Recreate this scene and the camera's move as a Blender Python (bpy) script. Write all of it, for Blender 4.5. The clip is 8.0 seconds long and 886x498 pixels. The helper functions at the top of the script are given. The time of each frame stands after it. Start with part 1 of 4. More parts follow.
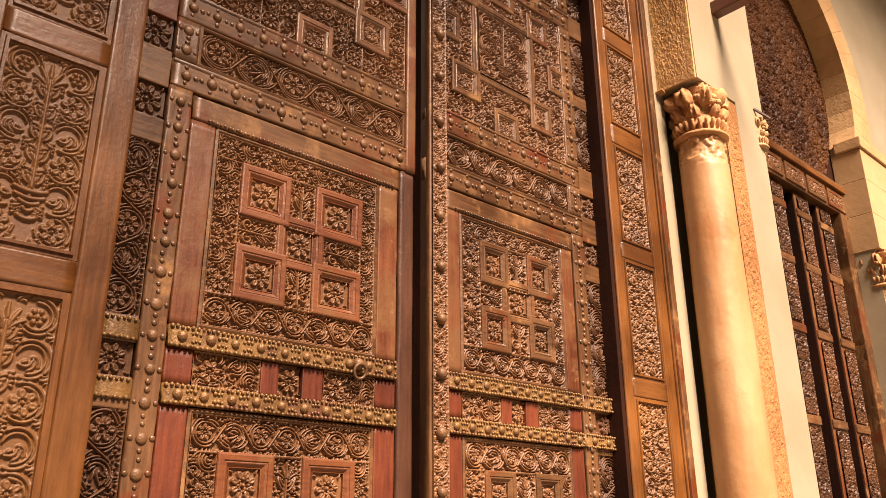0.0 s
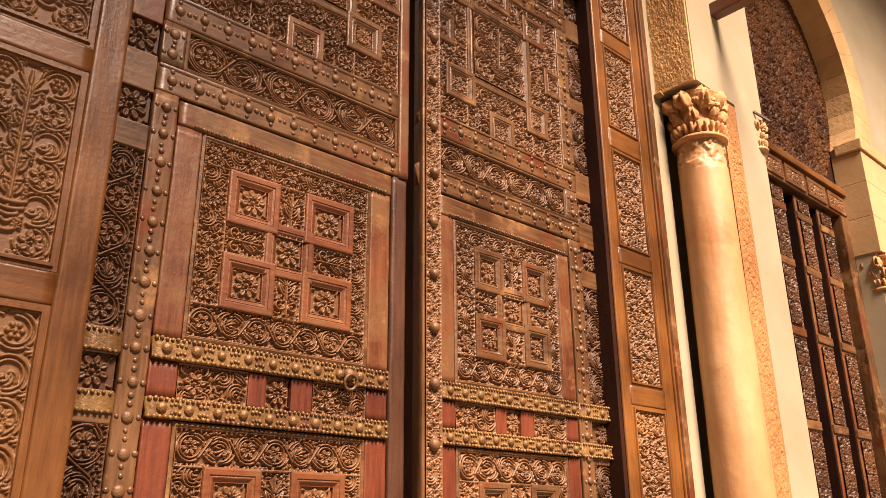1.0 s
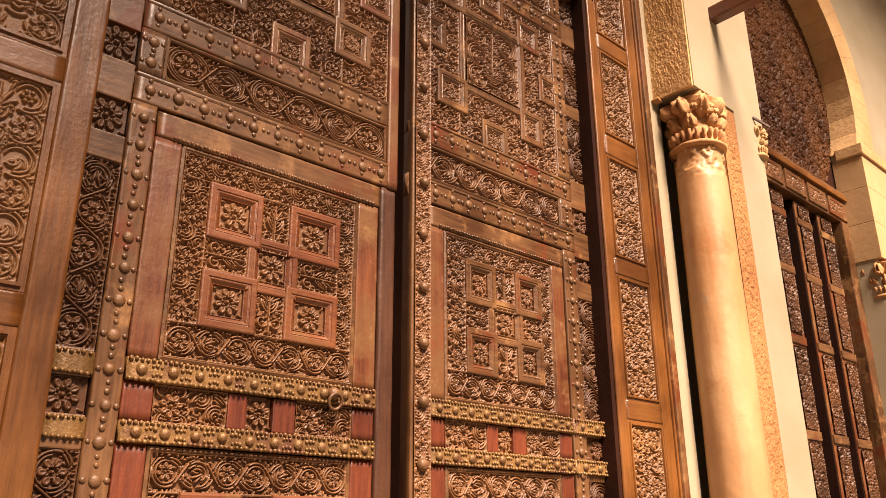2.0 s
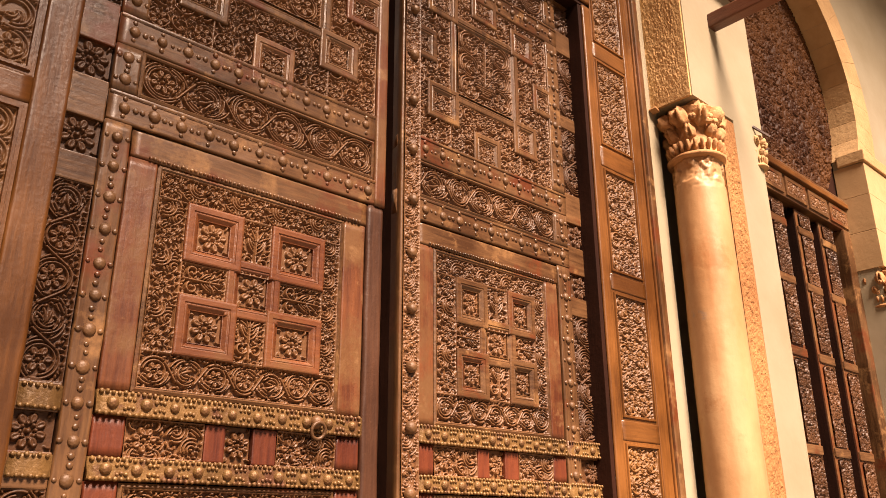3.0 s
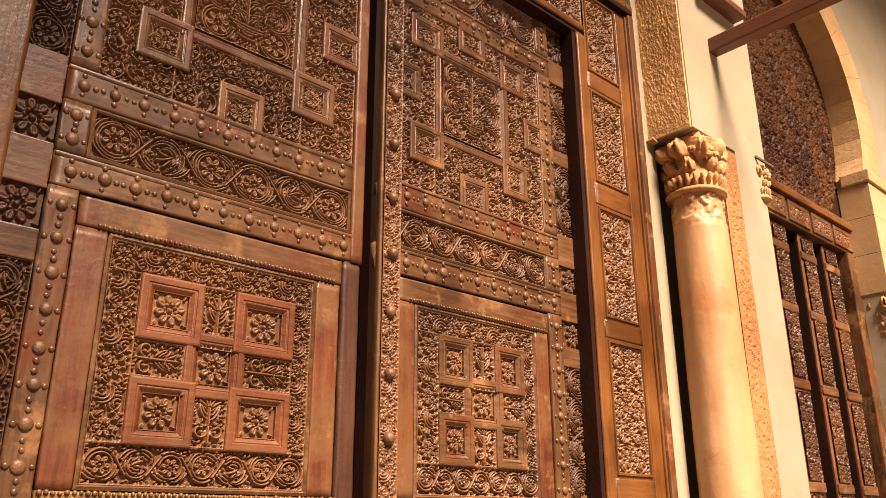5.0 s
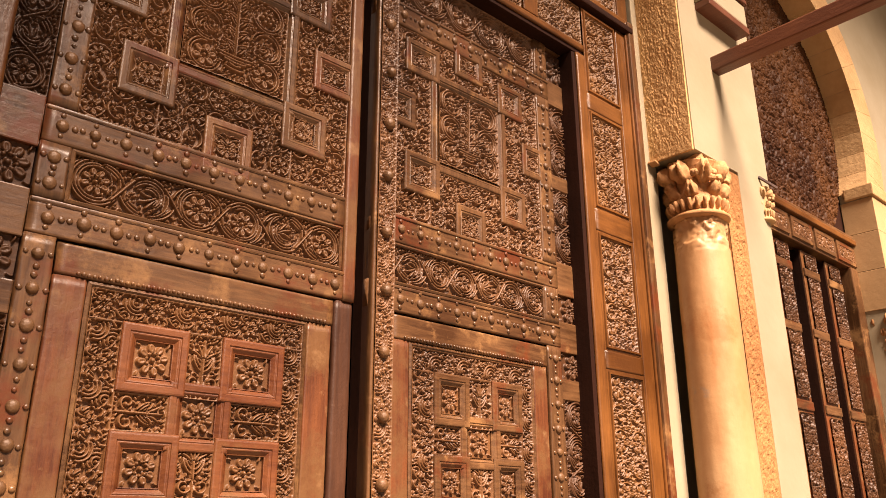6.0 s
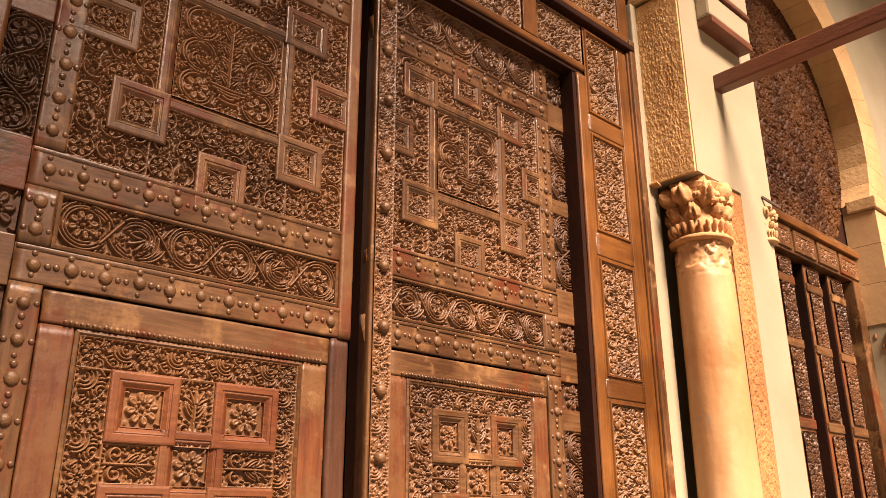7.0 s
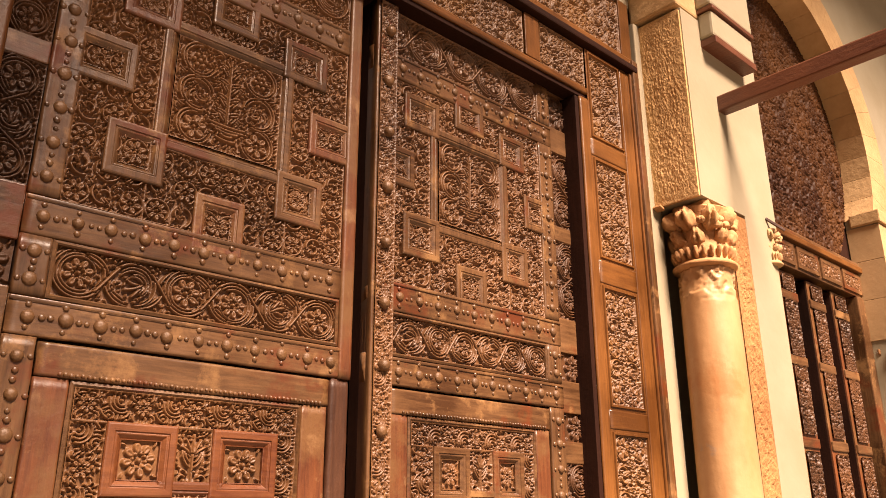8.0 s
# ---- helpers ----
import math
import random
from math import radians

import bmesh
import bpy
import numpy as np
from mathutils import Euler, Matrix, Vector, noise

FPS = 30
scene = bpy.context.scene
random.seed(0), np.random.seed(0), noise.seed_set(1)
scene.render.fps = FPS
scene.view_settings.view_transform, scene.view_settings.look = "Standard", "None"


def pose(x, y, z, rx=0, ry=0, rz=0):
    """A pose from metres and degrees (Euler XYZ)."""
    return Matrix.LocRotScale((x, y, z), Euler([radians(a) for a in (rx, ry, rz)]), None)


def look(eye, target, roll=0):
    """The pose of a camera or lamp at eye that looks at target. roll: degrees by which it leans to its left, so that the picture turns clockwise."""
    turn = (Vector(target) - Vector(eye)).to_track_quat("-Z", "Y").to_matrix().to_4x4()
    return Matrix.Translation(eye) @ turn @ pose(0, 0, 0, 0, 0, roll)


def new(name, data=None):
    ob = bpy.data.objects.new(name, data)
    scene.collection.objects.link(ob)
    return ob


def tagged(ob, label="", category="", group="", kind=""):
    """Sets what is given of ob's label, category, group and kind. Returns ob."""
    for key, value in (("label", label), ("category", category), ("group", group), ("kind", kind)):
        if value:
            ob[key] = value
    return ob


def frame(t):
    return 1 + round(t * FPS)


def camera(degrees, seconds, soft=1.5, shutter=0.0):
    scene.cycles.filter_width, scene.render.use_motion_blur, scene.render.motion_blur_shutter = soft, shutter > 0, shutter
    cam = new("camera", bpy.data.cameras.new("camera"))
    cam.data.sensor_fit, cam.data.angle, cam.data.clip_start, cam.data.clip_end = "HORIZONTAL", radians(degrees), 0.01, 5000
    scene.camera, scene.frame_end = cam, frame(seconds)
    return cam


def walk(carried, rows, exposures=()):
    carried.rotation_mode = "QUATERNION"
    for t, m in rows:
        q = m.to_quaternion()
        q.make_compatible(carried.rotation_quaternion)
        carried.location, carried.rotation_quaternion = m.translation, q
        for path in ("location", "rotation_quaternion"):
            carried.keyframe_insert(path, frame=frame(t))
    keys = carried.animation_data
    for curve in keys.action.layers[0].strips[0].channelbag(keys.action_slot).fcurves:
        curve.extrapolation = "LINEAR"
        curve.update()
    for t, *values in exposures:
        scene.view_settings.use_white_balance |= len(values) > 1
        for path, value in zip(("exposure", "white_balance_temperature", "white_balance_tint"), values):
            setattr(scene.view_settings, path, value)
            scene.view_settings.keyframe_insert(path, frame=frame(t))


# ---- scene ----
cam = camera(58.0, 8.0, soft=0.7)
PATH = [
    (0, (-1.865, -2.145, 0.777), (-0.59, -0.761, 1.454), -0.4),
    (0.5, (-1.84, -2.136, 0.797), (-0.565, -0.752, 1.475), -0.4),
    (1, (-1.817, -2.131, 0.822), (-0.542, -0.746, 1.498), -0.4),
    (1.5, (-1.784, -2.122, 0.856), (-0.509, -0.737, 1.531), -0.3),
    (3, (-1.674, -2.091, 0.995), (-0.399, -0.704, 1.668), -0.3),
    (3.5, (-1.639, -2.083, 1.058), (-0.364, -0.696, 1.727), -0.2),
    (4, (-1.604, -2.072, 1.131), (-0.327, -0.683, 1.796), -0.2),
    (4.5, (-1.579, -2.063, 1.192), (-0.301, -0.674, 1.854), -0.2),
    (6, (-1.515, -2.031, 1.41), (-0.235, -0.642, 2.066), -0.2),
    (6.5, (-1.507, -2.026, 1.475), (-0.225, -0.637, 2.129), -0.2),
    (7, (-1.503, -2.024, 1.546), (-0.22, -0.634, 2.194), -0.2),
    (7.5, (-1.504, -2.023, 1.612), (-0.22, -0.631, 2.257), -0.1),
    (8, (-1.508, -2.024, 1.678), (-0.224, -0.632, 2.321), -0.2),
]
walk(cam, [(t, look(eye, target, roll)) for t, eye, target, roll in PATH],
     exposures=[(0, 1.74, 7250, 26), (4, 1.76, 7250, 26), (8, 1.94, 7250, 26)])

# ---- light and exposure ----
SUN_EL, SUN_AZ = 51.0, -9.0          # height; degrees from straight out of the wall towards +x
world = bpy.data.worlds.new("sky")
scene.world = world
world.use_nodes = True
wn = world.node_tree.nodes
sky = wn.new("ShaderNodeTexSky")
sky.sky_type, sky.sun_disc = "NISHITA", False
sky.sun_elevation, sky.sun_rotation = radians(SUN_EL), radians(180 - SUN_AZ)
wn["Background"].inputs["Strength"].default_value = 0.005
world.node_tree.links.new(sky.outputs["Color"], wn["Background"].inputs["Color"])
sun = new("sun", bpy.data.lights.new("sun", "SUN"))
sun.data.energy, sun.data.angle, sun.data.color = 5.0, radians(21), (1.0, 0.86, 0.68)
_a, _e = radians(SUN_AZ), radians(SUN_EL)
sun.matrix_world = look((math.sin(_a) * math.cos(_e) * 20, -math.cos(_a) * math.cos(_e) * 20, math.sin(_e) * 20), (0, 0, 0))


# ---- materials ----
def material(name, dark, light, rough=0.55, gloss=None, metal=0.0, stretch=(9, 9, 1.2), fine=60.0, bump=0.25, spots=None, vary=0.25, blotch=2.2, grain=0.32, ramp=(0.36, 0.66)):
    """Two colours mixed by stretched grain and by broad blotches, with fine relief. spots: a third colour in patches."""
    m = bpy.data.materials.new(name)
    m.use_nodes = True
    t, lk = m.node_tree.nodes, m.node_tree.links.new
    b = t["Principled BSDF"]
    co = t.new("ShaderNodeTexCoord")
    mp = t.new("ShaderNodeMapping")
    mp.inputs["Scale"].default_value = stretch
    lk(co.outputs["Object"], mp.inputs["Vector"])
    g = t.new("ShaderNodeTexNoise")
    g.inputs["Scale"].default_value, g.inputs["Detail"].default_value, g.inputs["Roughness"].default_value = 5.0, 8.0, 0.65
    lk(mp.outputs["Vector"], g.inputs["Vector"])
    w = t.new("ShaderNodeTexNoise")
    w.inputs["Scale"].default_value, w.inputs["Detail"].default_value = blotch, 4.0
    lk(co.outputs["Object"], w.inputs["Vector"])
    add = t.new("ShaderNodeMath")
    add.operation = "MULTIPLY_ADD"
    add.inputs[1].default_value = grain
    lk(g.outputs["Fac"], add.inputs[0])
    half = t.new("ShaderNodeMath")
    half.operation = "MULTIPLY"
    half.inputs[1].default_value = 1 - grain
    lk(w.outputs["Fac"], half.inputs[0])
    lk(half.outputs[0], add.inputs[2])
    r = t.new("ShaderNodeValToRGB")
    r.color_ramp.elements[0].position, r.color_ramp.elements[1].position = ramp
    r.color_ramp.elements[0].color, r.color_ramp.elements[1].color = (*dark, 1), (*light, 1)
    lk(add.outputs[0], r.inputs["Fac"])
    col = r.outputs["Color"]
    for spots in ([spots] if spots and len(spots[0]) == 3 and not isinstance(spots[0][0], tuple) else spots or ()):
        s = t.new("ShaderNodeTexNoise")
        s.inputs["Scale"].default_value, s.inputs["Detail"].default_value, s.inputs["Roughness"].default_value = spots[1], 7.0, 0.7
        lk(co.outputs["Object"], s.inputs["Vector"])
        sr = t.new("ShaderNodeValToRGB")
        sr.color_ramp.elements[0].position, sr.color_ramp.elements[1].position = spots[2], spots[2] + 0.1
        lk(s.outputs["Fac"], sr.inputs["Fac"])
        mx = t.new("ShaderNodeMix")
        mx.data_type = "RGBA"
        mx.inputs["B"].default_value = (*spots[0], 1)
        lk(sr.outputs["Color"], mx.inputs["Factor"])
        lk(col, mx.inputs["A"])
        col = mx.outputs["Result"]
    if vary:
        oi = t.new("ShaderNodeObjectInfo")
        mr = t.new("ShaderNodeMapRange")
        mr.inputs["To Min"].default_value, mr.inputs["To Max"].default_value = 1 - vary, 1 + vary
        lk(oi.outputs["Random"], mr.inputs["Value"])
        hs = t.new("ShaderNodeHueSaturation")
        lk(mr.outputs["Result"], hs.inputs["Value"])
        lk(col, hs.inputs["Color"])
        col = hs.outputs["Color"]
    lk(col, b.inputs["Base Color"])
    rr = t.new("ShaderNodeMapRange")
    rr.inputs["To Min"].default_value, rr.inputs["To Max"].default_value = rough - 0.12, rough + 0.15
    lk(w.outputs["Fac"], rr.inputs["Value"])
    lk(rr.outputs["Result"], b.inputs["Roughness"])
    b.inputs["Metallic"].default_value = metal
    b.inputs["Specular IOR Level"].default_value = gloss or (0.6 if rough < 0.6 else 0.3)
    f = t.new("ShaderNodeTexNoise")
    f.inputs["Scale"].default_value, f.inputs["Detail"].default_value = fine, 5.0
    lk(co.outputs["Object"], f.inputs["Vector"])
    bs = t.new("ShaderNodeMath")
    lk(f.outputs["Fac"], bs.inputs[0])
    lk(g.outputs["Fac"], bs.inputs[1])
    bp = t.new("ShaderNodeBump")
    bp.inputs["Strength"].default_value, bp.inputs["Distance"].default_value = bump, 0.01
    lk(bs.outputs[0], bp.inputs["Height"])
    lk(bp.outputs["Normal"], b.inputs["Normal"])
    return m


UPRIGHT, LEVEL = (14, 14, 1.2), (1.2, 14, 14)
carved_wood = material("carved_wood", (0.070, 0.026, 0.008), (0.215, 0.095, 0.034), 0.47, 0.50, stretch=(9, 9, 9), fine=120, bump=0.12, vary=0.08)
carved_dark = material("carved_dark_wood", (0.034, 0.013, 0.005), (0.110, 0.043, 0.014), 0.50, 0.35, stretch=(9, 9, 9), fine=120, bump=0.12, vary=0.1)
carved_frame = material("carved_frame_wood", (0.080, 0.027, 0.005), (0.205, 0.085, 0.015), 0.55, stretch=(9, 9, 9), fine=120, bump=0.12, vary=0.08)
red_up = material("red_wood_upright", (0.072, 0.017, 0.005), (0.180, 0.057, 0.017), 0.42, stretch=UPRIGHT, bump=0.14, grain=0.5, ramp=(0.40, 0.62), spots=(((0.150, 0.067, 0.024), 2.4, 0.46), ((0.240, 0.125, 0.055), 6.0, 0.57)), vary=0.12)
red_deep = material("deep_red_wood", (0.062, 0.010, 0.003), (0.150, 0.033, 0.010), 0.44, stretch=UPRIGHT, bump=0.14, grain=0.5, ramp=(0.40, 0.62), spots=((0.130, 0.050, 0.018), 4.0, 0.60), vary=0.10)
red_level = material("red_wood_level", (0.085, 0.021, 0.006), (0.185, 0.060, 0.018), 0.42, stretch=LEVEL, bump=0.14, grain=0.5, ramp=(0.40, 0.62), spots=((0.140, 0.058, 0.019), 3.0, 0.52), vary=0.12)
brown_up = material("brown_wood_upright", (0.053, 0.021, 0.007), (0.172, 0.082, 0.033), 0.36, stretch=UPRIGHT, bump=0.10, grain=0.5, ramp=(0.40, 0.62), spots=(((0.113, 0.028, 0.008), 3.6, 0.54), ((0.245, 0.125, 0.050), 5.0, 0.55)), vary=0.1)
brown_level = material("brown_wood_level", (0.053, 0.021, 0.007), (0.172, 0.082, 0.033), 0.36, stretch=LEVEL, bump=0.10, grain=0.5, ramp=(0.40, 0.62), spots=(((0.113, 0.028, 0.008), 3.6, 0.54), ((0.245, 0.125, 0.050), 5.0, 0.55)), vary=0.1)
frame_up = material("frame_wood_upright", (0.070, 0.023, 0.004), (0.190, 0.071, 0.015), 0.36, stretch=UPRIGHT, bump=0.10, grain=0.36, ramp=(0.40, 0.62), vary=0.08)
frame_level = material("frame_wood_level", (0.070, 0.023, 0.004), (0.190, 0.071, 0.015), 0.36, stretch=LEVEL, bump=0.10, grain=0.36, ramp=(0.40, 0.62), vary=0.08)
worn_dark = material("worn_dark_wood", (0.030, 0.010, 0.005), (0.088, 0.035, 0.017), 0.45, 0.4, stretch=UPRIGHT, bump=0.14, grain=0.5, spots=((0.150, 0.070, 0.034), 6.0, 0.60), vary=0.1)
# near-black: the deep shade of reveals and gaps is put into this colour
shade_dark_wood = material("shade_dark_wood", (0.012, 0.004, 0.002), (0.032, 0.010, 0.005), 0.70, 0.12, stretch=UPRIGHT, bump=0.15, vary=0.1)
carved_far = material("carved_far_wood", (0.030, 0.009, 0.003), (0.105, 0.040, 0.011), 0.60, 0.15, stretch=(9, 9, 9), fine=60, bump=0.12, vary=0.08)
gilt_band = material("gilt_band", (0.092, 0.045, 0.014), (0.265, 0.143, 0.046), 0.46, metal=0.25, stretch=(8, 8, 8), fine=90, bump=0.30, spots=((0.105, 0.040, 0.018), 9.0, 0.53), vary=0.1)
nail_metal = material("nail_metal", (0.075, 0.032, 0.012), (0.170, 0.080, 0.028), 0.50, metal=0.1, stretch=(8, 8, 8), fine=100, bump=0.2, vary=0.15)
marble = material("marble", (0.360, 0.172, 0.066), (0.490, 0.296, 0.146), 0.5, stretch=(3, 3, 1.2), fine=25, bump=0.16, spots=(((0.350, 0.150, 0.052), 2.6, 0.58), ((0.270, 0.194, 0.147), 5.5, 0.63)), vary=0.03)
worn_marble = material("worn_marble", (0.314, 0.141, 0.052), (0.589, 0.329, 0.150), 0.7, stretch=(6, 6, 6), fine=40, bump=0.45, spots=((0.285, 0.137, 0.058), 14.0, 0.56), vary=0.04)
plaster = material("plaster", (0.290, 0.238, 0.155), (0.340, 0.290, 0.204), 0.8, stretch=(1.032, 0.993, 0.942), fine=18, bump=0.12, spots=((0.302, 0.241, 0.156), 1.3, 0.64), vary=0.0)
ochre_stone = material("ochre_stone", (0.42, 0.228, 0.088), (0.69, 0.432, 0.202), 0.85, stretch=(4, 4, 2), fine=45, bump=0.6, vary=0.08)
strip_stone = material("strip_stone", (0.265, 0.112, 0.038), (0.415, 0.205, 0.080), 0.88, stretch=(5, 5, 3), fine=50, bump=0.7, vary=0.05)
far_stone = material("far_stone", (0.40, 0.247, 0.120), (0.52, 0.340, 0.178), 0.85, stretch=(2, 2, 2), fine=25, bump=0.15, vary=0.03)
arch_stone = material("arch_stone", (0.415, 0.248, 0.112), (0.575, 0.376, 0.190), 0.85, stretch=(3, 3, 3), fine=30, bump=0.3, vary=0.02)
paving = material("paving", (0.088, 0.066, 0.044), (0.141, 0.110, 0.075), 0.7, stretch=(2, 2, 2), fine=20, bump=0.2, vary=0.05)
beam_red = material("red_beam", (0.075, 0.018, 0.006), (0.16, 0.048, 0.016), 0.5, stretch=(14, 1.2, 14), bump=0.15, vary=0.0)


# ---- helpers of this scene ----
def thing(name, x, y, z, label, category, group="", kind=""):
    ob = new(name)
    ob.location = (x, y, z)
    ob.empty_display_size = 0.1
    return tagged(ob, label, category, group, kind)


def spot(ob):
    """Where ob's origin stands in the world."""
    return ob.location + (spot(ob.parent) + ob.matrix_parent_inverse.translation if ob.parent else Vector())


def hang(ob, parent):
    """Puts ob under parent without moving it."""
    ob.parent = parent
    ob.matrix_parent_inverse = Matrix.Translation(-spot(parent))
    return ob


def part(name, bm, mat, parent=None, label="", smooth=False, kind=""):
    me = bpy.data.meshes.new(name)
    bm.to_mesh(me)
    bm.free()
    return mesh_part(name, me, mat, parent, label, smooth, kind)


def mesh_part(name, me, mat, parent=None, label="", smooth=False, kind="", at=None):
    if not me.materials:
        me.materials.append(mat)
    if smooth:
        me.polygons.foreach_set("use_smooth", [True] * len(me.polygons))
    ob = new(name, me)
    if at:
        ob.location = at
    if parent:
        hang(ob, parent)
    return tagged(ob, label, kind=kind)


def slab(x0, x1, y0, y1, z0, z1, bev=0.003, bm=None):
    """A block with bevelled edges, between those bounds."""
    one = bmesh.new()
    bmesh.ops.create_cube(one, size=1.0)
    for v in one.verts:
        v.co = ((x0 + x1) / 2 + v.co.x * (x1 - x0), (y0 + y1) / 2 + v.co.y * (y1 - y0), (z0 + z1) / 2 + v.co.z * (z1 - z0))
    if bev:
        bmesh.ops.bevel(one, geom=one.edges[:], offset=bev, segments=2, affect="EDGES", profile=0.6)
    if bm is None:
        return one
    me = bpy.data.meshes.new("piece")
    one.to_mesh(me)
    one.free()
    bm.from_mesh(me)
    bpy.data.meshes.remove(me)
    return bm


def bar(x0, x1, y0, y1, z0, z1, rad=0.004, wear=0.0012, step=0.025):
    """A rail or stile with rounded arrises, slightly uneven along its length."""
    bm = bmesh.new()
    level = (x1 - x0) >= (z1 - z0)
    a0, a1, b0, b1 = (x0, x1, z0, z1) if level else (z0, z1, x0, x1)
    sect = [(b0, y1), (b0, y0 + rad), (b0 + 0.3 * rad, y0 + 0.3 * rad), (b0 + rad, y0), (b0 + rad * 1.5, y0), ((b0 + b1) / 2, y0), (b1 - rad * 1.5, y0), (b1 - rad, y0), (b1 - 0.3 * rad, y0 + 0.3 * rad), (b1, y0 + rad), (b1, y1)]
    n = max(2, int((a1 - a0) / step))
    rows = []
    for k in range(n + 1):
        a = a0 + (a1 - a0) * k / n
        row = []
        for j, (b, y) in enumerate(sect):
            e = wear if 0 < j < 10 else 0
            db = e * (noise.noise((a * 9, b0 * 31, j * 0.35)) + 0.6 * noise.noise((a * 40, b0 * 31, j * 0.9)))
            dy = 0.4 * e * (noise.noise((a * 7, b0 * 17 + 5, j * 0.5)) + 0.5 * noise.noise((a * 33, b0 * 17, j * 1.7)))
            ya = y + dy + (rad * 0.12 if k in (0, n) and 0 < j < 10 else 0)
            row.append(bm.verts.new((a, ya, b + db) if level else (b + db, ya, a)))
        rows.append(row)
    for p, q in zip(rows, rows[1:]):
        for j in range(10):
            bm.faces.new((p[j], q[j], q[j + 1], p[j + 1]))
        bm.faces.new((p[10], q[10], q[0], p[0]))
    bm.faces.new(rows[0])
    bm.faces.new(rows[-1][::-1])
    bmesh.ops.recalc_face_normals(bm, faces=bm.faces[:])
    return bm


def rings(x0, x1, z0, z1, steps, bm=None):
    """A mitred moulding round a rectangle: steps of (inset, y)."""
    bm = bm or bmesh.new()
    loops = []
    for d, y in steps:
        loops.append([bm.verts.new(p) for p in ((x0 + d, y, z0 + d), (x1 - d, y, z0 + d), (x1 - d, y, z1 - d), (x0 + d, y, z1 - d))])
    for a, b in zip(loops, loops[1:]):
        for i in range(4):
            j = (i + 1) % 4
            bm.faces.new((a[i], a[j], b[j], b[i]))
    return bm


def lathe(profile, segs=32, cx=0.0, cy=0.0, bm=None, wob=0.0):
    """A turned form from (radius, z); wob: unevenness in metres."""
    bm = bm or bmesh.new()
    rows = []
    for r, z in profile:
        row = []
        for k in range(segs):
            a = 2 * math.pi * k / segs
            rr = r + (wob * (noise.noise((math.cos(a) * 2.2, math.sin(a) * 2.2, z * 4)) + 0.5 * noise.noise((math.cos(a) * 6, math.sin(a) * 6, z * 14))) if wob else 0)
            row.append(bm.verts.new((cx + rr * math.cos(a), cy + rr * math.sin(a), z)))
        rows.append(row)
    for a, b in zip(rows, rows[1:]):
        for k in range(segs):
            j = (k + 1) % segs
            bm.faces.new((a[k], a[j], b[j], b[k]))
    bm.faces.new(rows[-1])
    bm.faces.new(rows[0][::-1])
    return bm


